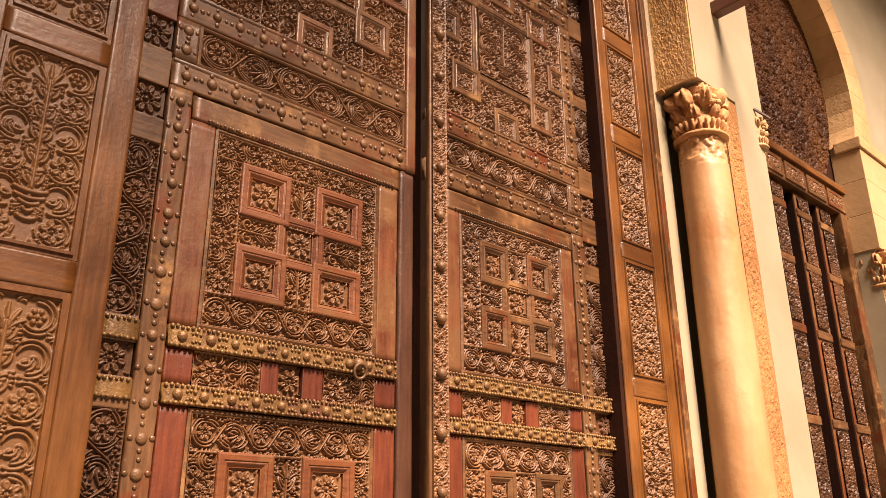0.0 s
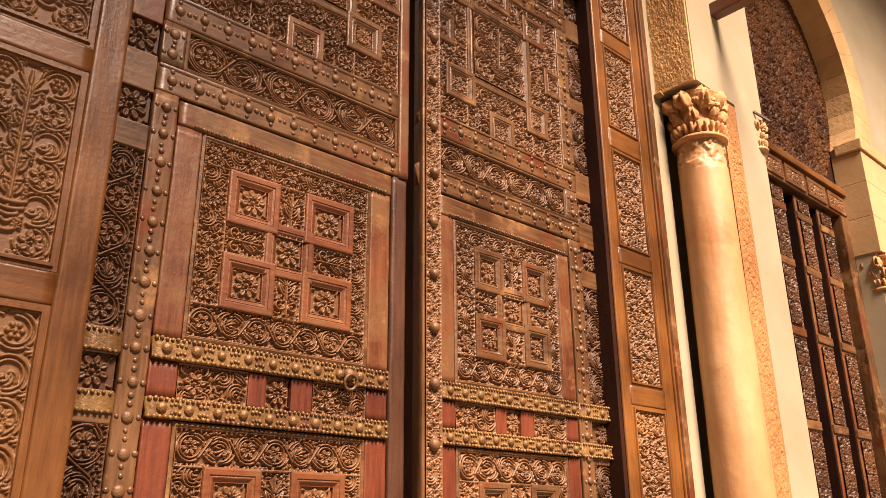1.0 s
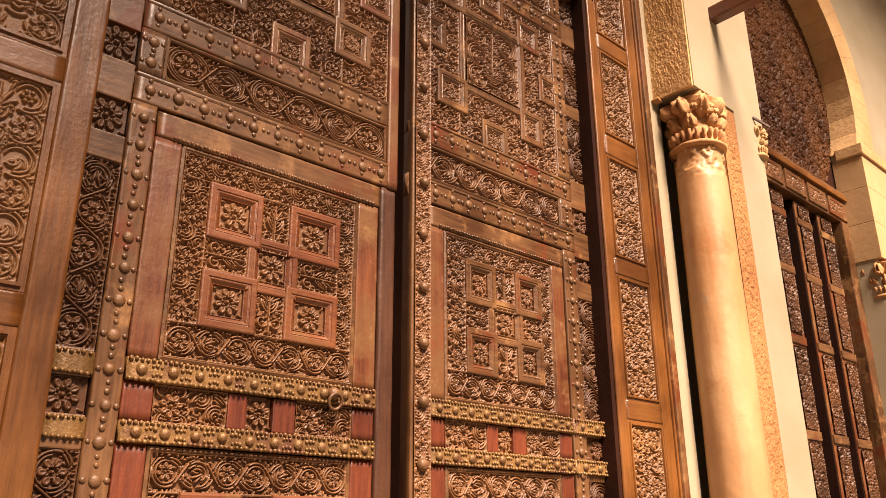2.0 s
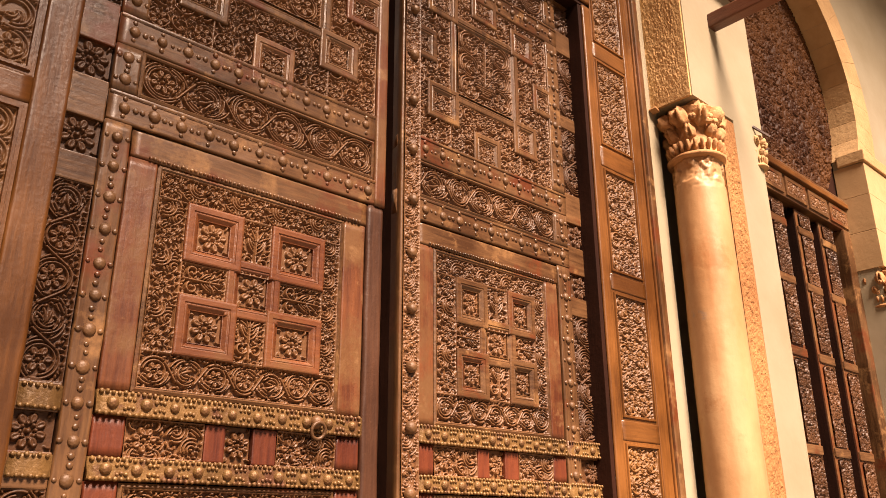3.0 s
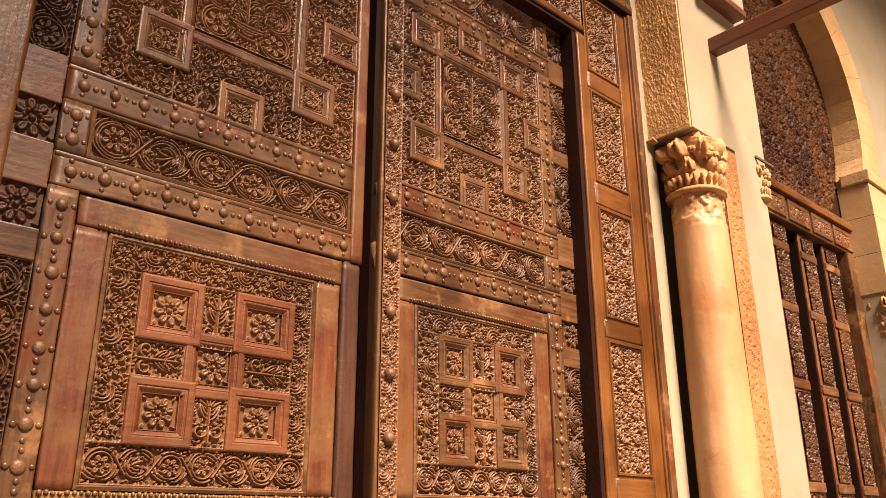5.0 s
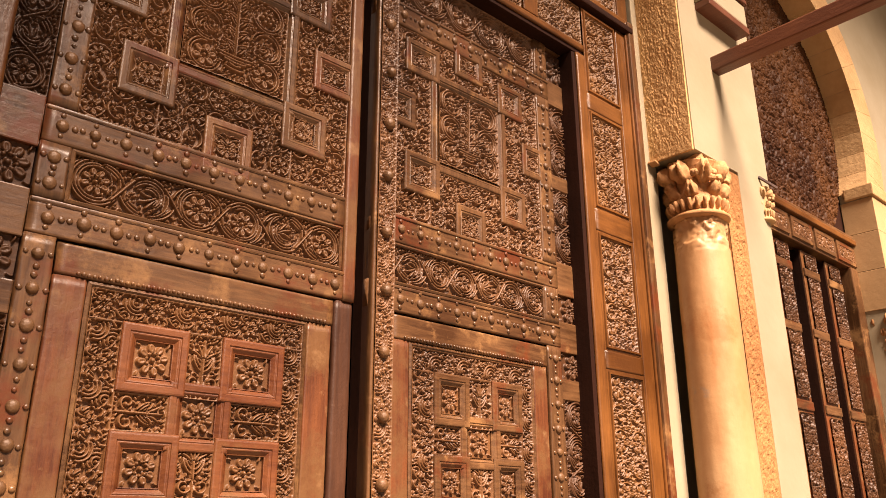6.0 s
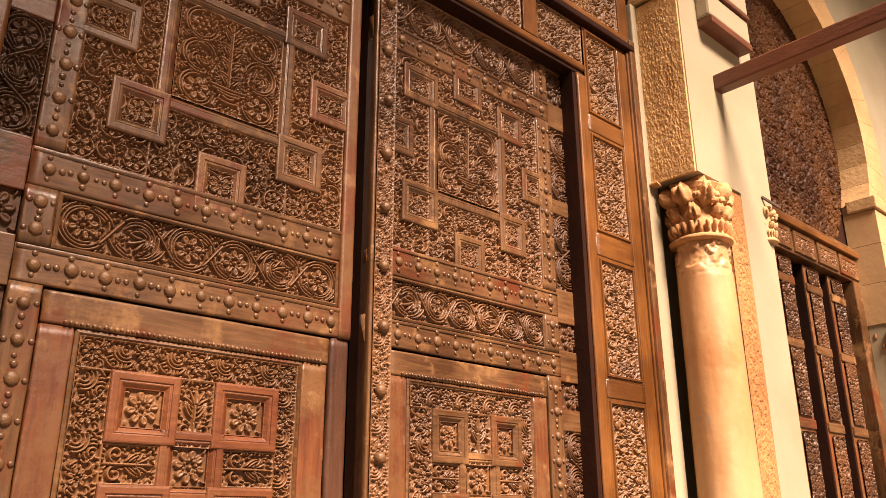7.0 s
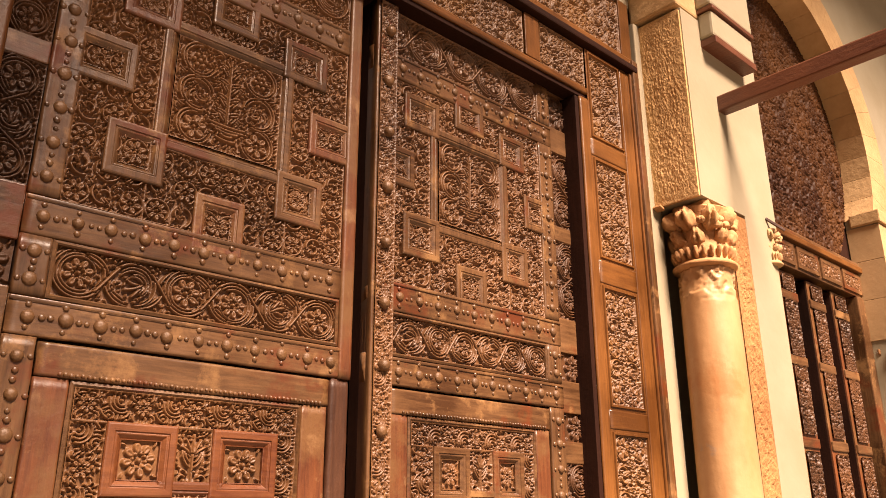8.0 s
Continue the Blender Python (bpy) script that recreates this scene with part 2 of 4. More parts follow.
# ---- carving ----
class Relief:
    """A height field of w by h metres, on which strokes raise rounded ridges."""

    def __init__(self, w, h, res):
        self.nx, self.nz = max(4, int(round(w / res)) + 1), max(4, int(round(h / res)) + 1)
        self.w, self.h = w, h
        self.x, self.z = np.linspace(0, w, self.nx), np.linspace(0, h, self.nz)
        self.f = np.zeros((self.nz, self.nx))

    def stroke(self, pts, wide, top=1.0, groove=0.0, gap=0.0019):
        """A ridge along pts, of half-width wide, with a clear cut on both sides."""
        pts = np.asarray(pts, float)
        wide = np.broadcast_to(np.asarray(wide, float), (len(pts),))
        runs = []
        for c in range(0, len(pts), 20):
            p, w = pts[c:c + 21], wide[c:c + 21]
            big = w.max() + gap * 1.3
            i0, i1 = np.searchsorted(self.x, (p[:, 0].min() - big, p[:, 0].max() + big))
            k0, k1 = np.searchsorted(self.z, (p[:, 1].min() - big, p[:, 1].max() + big))
            if i1 <= i0 or k1 <= k0:
                continue
            gx, gz = np.meshgrid(self.x[i0:i1], self.z[k0:k1])
            d = np.sqrt((gx[..., None] - p[:, 0]) ** 2 + (gz[..., None] - p[:, 1]) ** 2)
            runs.append((slice(k0, k1), slice(i0, i1), (d / w).min(axis=-1), (d - w).min(axis=-1)))
        for ks, js, q, out in runs:
            self.f[ks, js] *= np.clip(out / gap, 0, 1) ** 2
        for ks, js, q, out in runs:
            hgt = top * np.sqrt(np.clip(1 - q ** 2.8, 0, 1))
            if groove:
                hgt = hgt - groove * np.exp(-(q / 0.34) ** 2)
            np.maximum(self.f[ks, js], hgt, out=self.f[ks, js])

    def leaf(self, x, z, ang, length, bend, wide, top=1.0):
        n = max(6, int(length / 0.0022))
        s = np.linspace(0, 1, n)
        a = ang + bend * s
        px = x + np.cumsum(np.cos(a)) * length / n
        pz = z + np.cumsum(np.sin(a)) * length / n
        self.stroke(np.c_[px, pz], wide * (0.35 + 0.65 * np.sin(np.pi * (0.12 + 0.72 * s))), top * 0.95)

    def fan(self, x, z, ang, length, bend, n, wide, top=0.95, spread=0.42):
        """Leaflets side by side from one root, shorter towards the outside and bent outwards."""
        for k in sorted(range(n), key=lambda k: -abs(k - (n - 1) / 2)):
            o = k - (n - 1) / 2
            self.leaf(x, z, ang + o * spread, length * (1 - 0.13 * abs(o)), bend + o * 0.25, wide, top)

    def comb(self, pts, n, pitch, wide, side=1, top=0.95):
        """Parallel ridges that swell away from a curve on one side: a half palmette."""
        pts = np.asarray(pts, float)
        d = np.gradient(pts, axis=0)
        d /= np.linalg.norm(d, axis=1)[:, None] + 1e-9
        out = np.c_[-d[:, 1], d[:, 0]] * side
        s = np.linspace(0, 1, len(pts))
        for k in reversed(range(n)):
            a, b = 0.09 * k, 1 - 0.11 * k
            m = (s >= a) & (s <= b)
            t = (s[m] - a) / (b - a)
            off = k * pitch * np.sin(np.pi * (0.14 + 0.74 * s[m])) ** 0.7
            self.stroke(pts[m] + out[m] * off[:, None], wide * (0.5 + 0.5 * np.sin(np.pi * (0.08 + 0.76 * t))), top)

    def arc(self, x, z, r, a0, a1, wide, top=1.0, inward=0.0):
        n = max(8, int(r * abs(a1 - a0) / 0.0022))
        s = np.linspace(0, 1, n)
        a, rr = a0 + (a1 - a0) * s, r * (1 - inward * s)
        pts = np.c_[x + rr * np.cos(a), z + rr * np.sin(a)]
        self.stroke(pts, wide * (1 - 0.35 * s ** 3), top)
        return pts

    def curl(self, x, z, r, ang, hand, turns, wide, top=1.0):
        """A spiral round (x, z) that starts at radius r and ends in a bud."""
        p = self.arc(x, z, r, ang, ang + hand * 2 * np.pi * turns, wide, top, 0.74)
        self.stroke([p[-1]], wide * 1.5, top)

    def rose(self, x, z, r, petals=8, turn=0.0, top=1.0):
        """A flower: round petals with a hollow in each, small sepals between, and a ringed heart."""
        for k in range(petals):
            a = turn + 2 * np.pi * k / petals
            s = np.linspace(0.52, 0.78, 4)
            self.stroke(np.c_[x + r * s * np.cos(a), z + r * s * np.sin(a)], r * np.array([0.14, 0.20, 0.235, 0.22]) * 8 / petals ** 0.97, top, 0.38, gap=0.0016)
        for k in range(petals):
            a = turn + 2 * np.pi * (k + 0.5) / petals
            self.stroke([(x + 0.40 * r * math.cos(a), z + 0.40 * r * math.sin(a))], r * 0.125, top * 0.95, gap=0.0008)
        self.stroke([(x, z)], r * 0.17, top)

    def rim(self, wide, top=0.9):
        d = np.minimum(np.minimum(self.x, self.w - self.x)[None, :], np.minimum(self.z, self.h - self.z)[:, None])
        np.maximum(self.f, top * np.clip(1 - (d - wide * 0.6) / (wide * 0.4), 0, 1), out=self.f)

    def fill(self, rng, step, wide):
        """Short curved leaves where the ground is still bare."""
        k = max(1, int(step * 0.36 / (self.x[1] - self.x[0])))
        for zz in np.arange(step * 0.4, self.h, step * 0.5):
            for xx in np.arange(step * 0.4, self.w, step * 0.5):
                px, pz = xx + rng.uniform(-.2, .2) * step, zz + rng.uniform(-.2, .2) * step
                i, j = np.searchsorted(self.x, px), np.searchsorted(self.z, pz)
                near = self.f[max(0, j - k):j + k + 1, max(0, i - k):i + k + 1]
                if near.size and near.max() < 0.2:
                    a = rng.uniform(0, 6.28)
                    self.leaf(px - step * 0.3 * math.cos(a), pz - step * 0.3 * math.sin(a), a - 0.6, step * 0.62, 1.2, wide, 0.9)

    def mesh(self, name, x0, z0, base, depth, rng):
        f = self.f + 0.010 * rng.standard_normal(self.f.shape) * (self.f > 0.1)
        f = f * (1 + 0.12 * np.sin(self.x * 37 + x0 * 5)[None, :] * np.sin(self.z * 29 + z0 * 7)[:, None])
        gx, gz = np.meshgrid(self.x + x0, self.z + z0)
        co = np.stack((gx, base - depth * f, gz), axis=-1).reshape(-1, 3)
        k = (np.arange(self.nz - 1)[:, None] * self.nx + np.arange(self.nx - 1)[None, :]).ravel()
        quads = np.stack((k, k + 1, k + 1 + self.nx, k + self.nx), axis=-1)
        me = bpy.data.meshes.new(name)
        me.vertices.add(len(co))
        me.vertices.foreach_set("co", co.ravel())
        me.loops.add(quads.size)
        me.loops.foreach_set("vertex_index", quads.ravel())
        me.polygons.add(len(quads))
        me.polygons.foreach_set("loop_start", np.arange(0, quads.size, 4))
        me.update(calc_edges=True)
        me.validate()
        return me


class Turned:
    """Places and angles with the two directions swapped, so that a strip may run upright."""

    def __init__(self, along):
        self.along = along

    def at(self, u, v):
        return (u, v) if self.along else (v, u)

    def ang(self, a):
        return a if self.along else math.pi / 2 - a

    def hand(self, h):
        return h if self.along else -h


def scroll_relief(w, h, res, rng, wide=0.0036, ratio=0.90):
    """A running vine: every bend holds a ringed flower or a half palmette, with combed leaves in the spandrels."""
    r = Relief(w, h, res)
    along = w >= h
    t = Turned(along)
    L, H = (w, h) if along else (h, w)
    n = max(1, int(round(L / (H * ratio))))
    p = L / n
    big = min(H, p)
    pitch = wide * 2.25
    first = int(rng.integers(0, 2))
    for k in range(n):
        u, side = p * (k + 0.5), 1 if (k + first) % 2 else -1
        v = H / 2 - side * H * 0.03
        # combed leaves that lean away from the ring into both corners of the open side
        for lean in (-1, 1):
            q = np.linspace(0, 1, 26)
            a = math.pi / 2 * -side + lean * (0.25 + 1.15 * q)
            rr = big * (0.40 + 0.13 * q)
            c, s = u + rr * np.cos(a), v + rr * np.sin(a)
            r.comb(np.c_[c, s] if along else np.c_[s, c], 3, pitch, wide, lean if along else -lean)
    for k in range(n):
        u, side = p * (k + 0.5), 1 if (k + first) % 2 else -1
        v = H / 2 - side * H * 0.03
        x, z = t.at(u, v)
        turn = rng.uniform(-0.3, 0.3)
        # the vine passes round the ring and curls into it
        a0 = t.ang(math.pi / 2 * side + 1.9)
        hd = t.hand(-1)
        if H < 0.1 and k % 2 == 0:
            r.rose(x, z, big * 0.33, int(rng.choice((6, 7, 8))), turn)
            for j in range(4):
                b = math.pi / 4 + j * math.pi / 2
                px, pz = x + big * 0.34 * math.cos(b), z + big * 0.34 * math.sin(b)
                r.fan(px, pz, b + (0.7 if j % 2 else -0.7), big * 0.36, -1.9 if j % 2 else 1.9, 2, wide)
        elif H < 0.1:
            for m in (-1, 1):                # two nests of arcs, turned towards each other
                px, pz = t.at(u + m * p * 0.20, v + m * side * H * 0.24)
                face = t.ang(math.atan2(-m * side * H * 0.24, -m * p * 0.20))
                for j in (3, 2, 1):
                    r.arc(px, pz, pitch * (j + 0.2), face - 1.9 + 0.25 * j, face + 1.9 - 0.25 * j, wide * 0.95, 0.95)
                r.stroke([(px, pz)], wide * 1.2)
        elif k % 3 != 1:
            r.arc(x, z, big * 0.455, a0, a0 + hd * 4.6, wide, 1.0, 0.06)
            r.arc(x, z, big * 0.455 - pitch, a0 + hd * 0.5, a0 + hd * 5.3, wide * 0.85, 0.95, 0.10)
            inner = big * 0.455 - pitch * 1.8
            if inner > 0.036:
                r.arc(x, z, inner - wide * 0.6, a0 + hd * 1.4, a0 + hd * 6.6, wide * 0.8, 0.95, 0.06)
                inner -= pitch * 1.0
            r.rose(x, z, max(inner, big * 0.22), int(rng.choice((6, 7, 8))), turn)
        else:
            r.arc(x, z, big * 0.455, a0, a0 + hd * 4.9, wide, 1.0, 0.22)
            q = np.linspace(0, 1, 34)
            for m, lo in enumerate((0.31, 0.18)):
                aa = a0 + hd * (0.9 + 0.5 * m + 3.2 * q)
                rr = big * lo * (1 - 0.25 * q)
                r.comb(np.c_[x + rr * np.cos(aa), z + rr * np.sin(aa)], 2, pitch, wide, -1 if hd > 0 else 1)
            r.fan(x + 0.16 * big * math.cos(a0 + math.pi), z + 0.16 * big * math.sin(a0 + math.pi), a0 + 0.3, big * 0.36, 0.5 * hd, 3, wide * 1.15)
    # the stem that carries the rings
    q = np.linspace(0, L, max(20, int(L / 0.0024)))
    v = H / 2 + H * 0.42 * np.sin(np.pi * q / p + (0 if first else np.pi))
    for k in range(n - 1 if H > 0.1 else 0):
        m = (q > p * (k + 0.80)) & (q < p * (k + 1.20))
        r.stroke(np.c_[q[m], v[m]] if along else np.c_[v[m], q[m]], wide * 1.1)
    r.fill(rng, wide * 3.9, wide * 0.95)
    r.rim(0.005)
    return r


def field_relief(w, h, res, rng, wide=0.0036, cell=0.088, mirror=True):
    """Flowers in broken rings and leafy curls on a staggered lattice, the same on both sides of an upright axis."""
    r = Relief(w, h, res)
    half = w / 2 if mirror else w
    nx, nz = max(1, int(round(half / cell))), max(1, int(round(h / cell)))
    rad = 0.5 * min(half / nx, h / nz)
    pitch = wide * 2.25
    for i in range(nx):
        for k in range(nz):
            cx, cz = (i + 0.5 + rng.uniform(-.05, .05)) * half / nx, (k + 0.5 + rng.uniform(-.05, .05)) * h / nz
            a, hand = rng.choice((0.6, 2.2, 3.7, 5.3)) + rng.uniform(-.3, .3), int(rng.choice((-1, 1)))
            for j in range(4):
                b = math.pi / 4 + j * math.pi / 2
                r.fan(cx + rad * 0.98 * math.cos(b), cz + rad * 0.98 * math.sin(b), b + 0.5 * hand, rad * 0.55, -1.5 * hand, 3, wide * 0.9, 0.9)
            if (i + k) % 2 == 0:
                r.arc(cx, cz, rad * 0.93, a, a + hand * 4.9, wide, 0.95, 0.05)
                r.rose(cx, cz, rad * 0.80, int(rng.choice((6, 7, 8))), a)
            else:
                r.curl(cx, cz, rad * 0.90, a, hand, 1.15, wide)
                r.fan(cx - 0.1 * rad * math.cos(a), cz - 0.1 * rad * math.sin(a), a + 2.6 * hand, rad * 0.62, 0.9 * hand, 3, wide)
    if mirror:
        r.f[:, -(r.nx // 2):] = r.f[:, :r.nx // 2][:, ::-1]
        for k, z in enumerate(np.arange(wide * 2, h - wide, wide * 7.0)):
            r.stroke([(half, z)], wide * 1.2)
            for lean in (-1, 1):
                r.leaf(half + lean * wide * 0.8, z + wide * 1.6, math.pi / 2 - lean * 0.5, wide * 5.0, -lean * 1.2, wide * 0.9)
    r.fill(rng, wide * 3.9, wide * 0.95)
    r.rim(0.005)
    return r


def palm_relief(w, h, res, rng, wide=0.0036):
    """A tulip over two volutes, along the longer side."""
    r = Relief(w, h, res)
    t = Turned(w >= h)
    L, H = max(w, h), min(w, h)
    up = t.ang(0)
    for lean in (-1, 1):
        x, z = t.at(L * 0.27, H * (0.5 + 0.25 * lean))
        r.curl(x, z, H * 0.21, t.ang(-lean * 1.57), t.hand(-lean), 1.1, wide)
        for m in range(3):
            r.leaf(*t.at(L * (0.44 + 0.07 * m), H * (0.5 + 0.06 * lean)), t.ang(lean * (0.95 - 0.1 * m)), H * (0.50 - 0.02 * m), t.hand(-lean * 0.9), wide)
    r.fan(*t.at(L * 0.60, H * 0.5), up, L * 0.32, 0.0, 5, wide * 1.05, 1.0, 0.34)
    r.stroke(np.array([t.at(u, H * 0.5) for u in np.linspace(L * 0.08, L * 0.62, 30)]), wide)
    r.fill(rng, wide * 3.9, wide * 0.9)
    r.rim(0.004)
    return r


def vase_relief(w, h, res, rng, wide=0.0038, open_ground=False):
    """A footed bowl with a tall plume of combed leaves, scrolls and flowers on both sides and bunches above."""
    r = Relief(w, h, res)
    c, u = w / 2, min(w, h * 0.75)
    pitch = wide * 2.3
    # wide scrolls from the bottom corner upwards, each ringing a flower or a bunch
    rows = max(2, int(round(h / (u * 0.42))))
    for k in range(rows):
        z = h * (k + 0.5) / rows
        x, rad = c - w * 0.29, min(w * 0.19, h / rows * 0.47)
        hand = 1 if k % 2 else -1
        r.arc(x, z, rad * 1.10, -1.2 * hand, -1.2 * hand - hand * 5.0, wide, 1.0, 0.08)
        r.arc(x, z, rad * 1.10 - pitch, -1.5 * hand, -1.5 * hand - hand * 4.4, wide * 0.9, 0.95, 0.10)
        if k == rows - 1:
            for i in range(-2, 3):
                for j in range(-2, 3):
                    px, pz = (i + 0.5 * (j % 2)) * rad * 0.36, j * rad * 0.31
                    if math.hypot(px, pz) < rad * 0.62:
                        r.stroke([(x + px, z + pz)], rad * 0.17, 1.0, gap=0.001)
        elif k % 2 == 0:
            r.rose(x, z, rad * 0.72, 6, 0.3)
        else:
            for m in range(3):
                q = np.linspace(0, 1, 24)
                b = 2.4 + m * 0.9 + 1.5 * q
                r.comb(np.c_[x + rad * (0.15 + 0.5 * q) * np.cos(b), z + rad * (0.15 + 0.5 * q) * np.sin(b)], 2, pitch, wide)
        for m in (-1, 1):
            r.fan(x - rad * 1.15, z + m * h / rows * 0.36, math.pi / 2 * m + 0.5, rad * 0.55, -1.1 * m, 3, wide)
            r.fan(c - w * 0.07, z + m * h / rows * 0.34, math.pi / 2 * m + 0.6 * m, rad * 0.6, 1.0 * m, 3, wide)
    # the plume
    for k in range(int(h * 0.62 / (wide * 6))):
        z = h * 0.30 + k * wide * 6
        if z < h * 0.84:
            q = np.linspace(0, 1, 24)
            a = 2.3 + 0.9 * q * (1 if k % 2 else -0.6)
            ln = w * (0.17 - 0.06 * (k % 2))
            r.comb(np.c_[c + np.cumsum(np.cos(a)) * ln / 24, z + np.cumsum(np.sin(a)) * ln / 24], 2, pitch, wide * 1.05)
    r.fan(c, h * 0.82, math.pi / 2, h * 0.13, 0.0, 5, wide * 1.1, 1.0, 0.36)
    q = np.linspace(h * 0.25, h * 0.86, 60)
    r.stroke(np.c_[np.full_like(q, c), q], wide * 1.1)
    # the bowl
    for m, (wd, z) in enumerate(((0.17, 0.26), (0.15, 0.225), (0.10, 0.195), (0.05, 0.16), (0.09, 0.12))):
        q = np.linspace(-1, 1, 30)
        r.stroke(np.c_[c + q * w * wd, h * z + 0.012 * h * q ** 2], wide * 1.2)
    r.f[:, -(r.nx // 2):] = r.f[:, :r.nx // 2][:, ::-1]
    if not open_ground:
        r.fill(rng, wide * 3.9, wide * 0.95)
    r.rim(0.005)
    return r


def rose_relief(w, h, res, rng, petals=8):
    r = Relief(w, h, res)
    r.rose(w / 2, h / 2, min(w, h) * 0.46, petals, rng.uniform(0, 0.8))
    for sx in (-1, 1):
        for sz in (-1, 1):
            r.leaf(w / 2 + w * 0.35 * sx, h / 2 + h * 0.35 * sz, math.atan2(sz, sx), min(w, h) * 0.15, 0.8, 0.0036, 0.8)
    return r


RNG = np.random.default_rng(11)
RES = 0.0020


def carved(parent, kind, x0, x1, z0, z1, mat, base=0.0085, depth=0.0165, res=None, label="", **more):
    """A carved panel of its own between those bounds."""
    make = {"scroll": scroll_relief, "field": field_relief, "rose": rose_relief, "palm": palm_relief, "vase": vase_relief}[kind]
    res = 0.005 if z1 < 0.75 else res or (RES if x1 < 0.02 else 0.0024)
    if kind != "rose":
        more.setdefault("wide", 0.0042 if x1 < 0.02 else 0.0050)
    r = make(x1 - x0, z1 - z0, res, RNG, **more)
    return mesh_part("carved_panel", r.mesh("carved_panel", x0, z0, base, depth, RNG), mat, parent, label, smooth=True)


def dome_mesh(name, r, h, segs=10, mat=None):
    bm = bmesh.new()
    prof = [(r, 0.0), (r * 0.97, -h * 0.35), (r * 0.78, -h * 0.72), (r * 0.42, -h * 0.95)]
    rows = [[bm.verts.new((q * math.cos(2 * math.pi * k / segs), y, q * math.sin(2 * math.pi * k / segs))) for k in range(segs)] for q, y in prof]
    tip = bm.verts.new((0, -h, 0))
    for a, b in zip(rows, rows[1:]):
        for k in range(segs):
            bm.faces.new((a[k], a[(k + 1) % segs], b[(k + 1) % segs], b[k]))
    for k in range(segs):
        bm.faces.new((rows[-1][k], rows[-1][(k + 1) % segs], tip))
    me = bpy.data.meshes.new(name)
    bm.to_mesh(me)
    bm.free()
    me.polygons.foreach_set("use_smooth", [True] * len(me.polygons))
    me.materials.append(mat or nail_metal)
    return me


NAIL = dome_mesh("nail", 0.0172, 0.0115)
BOSS = dome_mesh("boss", 0.021, 0.020, 12)
GILT_NAIL = dome_mesh("gilt_nail", 0.0155, 0.012, 10, gilt_band)
STUD = dome_mesh("stud", 0.0082, 0.0056, 8)
BEAD = dome_mesh("bead", 0.0062, 0.0066, 7)


def nail(parent, me, x, y, z):
    s = RNG.uniform(0.9, 1.1)
    ob = mesh_part("nail", me, nail_metal, None, at=(x + RNG.uniform(-.003, .003), y + 0.0005, z + RNG.uniform(-.003, .003)))
    ob.scale = (s, RNG.uniform(0.85, 1.1), s)
    return hang(ob, parent)


def studs(parent, me, places, mat):
    """Many small studs as one mesh."""
    bm = bmesh.new()
    for x, y, z in places:
        n = len(bm.verts)
        bm.from_mesh(me)
        bm.verts.ensure_lookup_table()
        s, dx, dz = RNG.uniform(0.8, 1.15), RNG.uniform(-.0015, .0015), RNG.uniform(-.0015, .0015)
        for v in bm.verts[n:]:
            v.co = (v.co.x * s + x + dx, v.co.y * s + y, v.co.z * s + z + dz)
    return part("studs", bm, mat, parent, smooth=True, kind="stuff")


# ---- the large structure ----
FRONT = -0.085      # face of the door surround
PIER = -0.335       # face of the piers
bm = bmesh.new()
bmesh.ops.create_grid(bm, x_segments=8, y_segments=8, size=400)
tagged(part("ground", bm, paving), "pale stone paving of the gallery and court", "ground", kind="structure")


def arch_wall(name, x0, x1, z1, y0, y1, cx, cz, r, zs, mat, label, z_top):
    """A wall from x0 to x1 with a horseshoe arch of radius r round (cx, cz), open below."""
    bm = bmesh.new()
    a0 = -math.asin((cz - zs) / r)
    inner = [(cx + r * math.cos(a), cz + r * math.sin(a)) for a in np.linspace(a0, math.pi - a0, 49)]
    half = math.sqrt(r * r - (cz - zs) ** 2)
    inner = [(cx + half, z1)] + inner + [(cx - half, z1)]
    outer = []
    for k, (x, z) in enumerate(inner):
        f = k / (len(inner) - 1)
        a = a0 + (math.pi - 2 * a0) * f
        if f < 0.3:
            outer.append((x1, z1 + (z_top - z1) * f / 0.3))
        elif f > 0.7:
            outer.append((x0, z1 + (z_top - z1) * (1 - f) / 0.3))
        else:
            outer.append((x1 + (x0 - x1) * (f - 0.3) / 0.4, z_top))
    rows = []
    for y in (y0, y1):
        rows.append(([bm.verts.new((x, y, z)) for x, z in inner], [bm.verts.new((x, y, z)) for x, z in outer]))
    n = len(inner)
    (fi, fo), (bi, bo) = rows
    for k in range(n - 1):
        bm.faces.new((fi[k], fi[k + 1], fo[k + 1], fo[k]))
        bm.faces.new((bi[k], bo[k], bo[k + 1], bi[k + 1]))
        bm.faces.new((fi[k], bi[k], bi[k + 1], fi[k + 1]))
        bm.faces.new((fo[k], fo[k + 1], bo[k + 1], bo[k]))
    bmesh.ops.recalc_face_normals(bm, faces=bm.faces[:])
    return tagged(part(name, bm, mat), label, "wall", kind="structure")


# walls over and beside the two doorways, and the closing walls
tagged(part("wall_left", slab(-9, -1.62, -0.30, 0.6, 0, 10.0, 0.01), plaster), "pale plastered gallery wall", "wall", kind="structure")
tagged(part("wall_over_door", slab(-1.62, 1.66, -0.06, 0.6, 4.22, 10.0, 0), plaster), "pale plastered wall over the carved door", "wall", kind="structure")
arch_wall("wall_far_bay", 2.40, 6.6, 0.0, -0.06, 0.14, 3.66, 4.35, 1.19, 3.86, plaster, "pale plastered wall with a horseshoe arch", 10.0)
tagged(part("wall_beyond", slab(6.6, 16, -0.06, 0.6, 0, 10.0, 0), plaster), "pale plastered gallery wall", "wall", kind="structure")
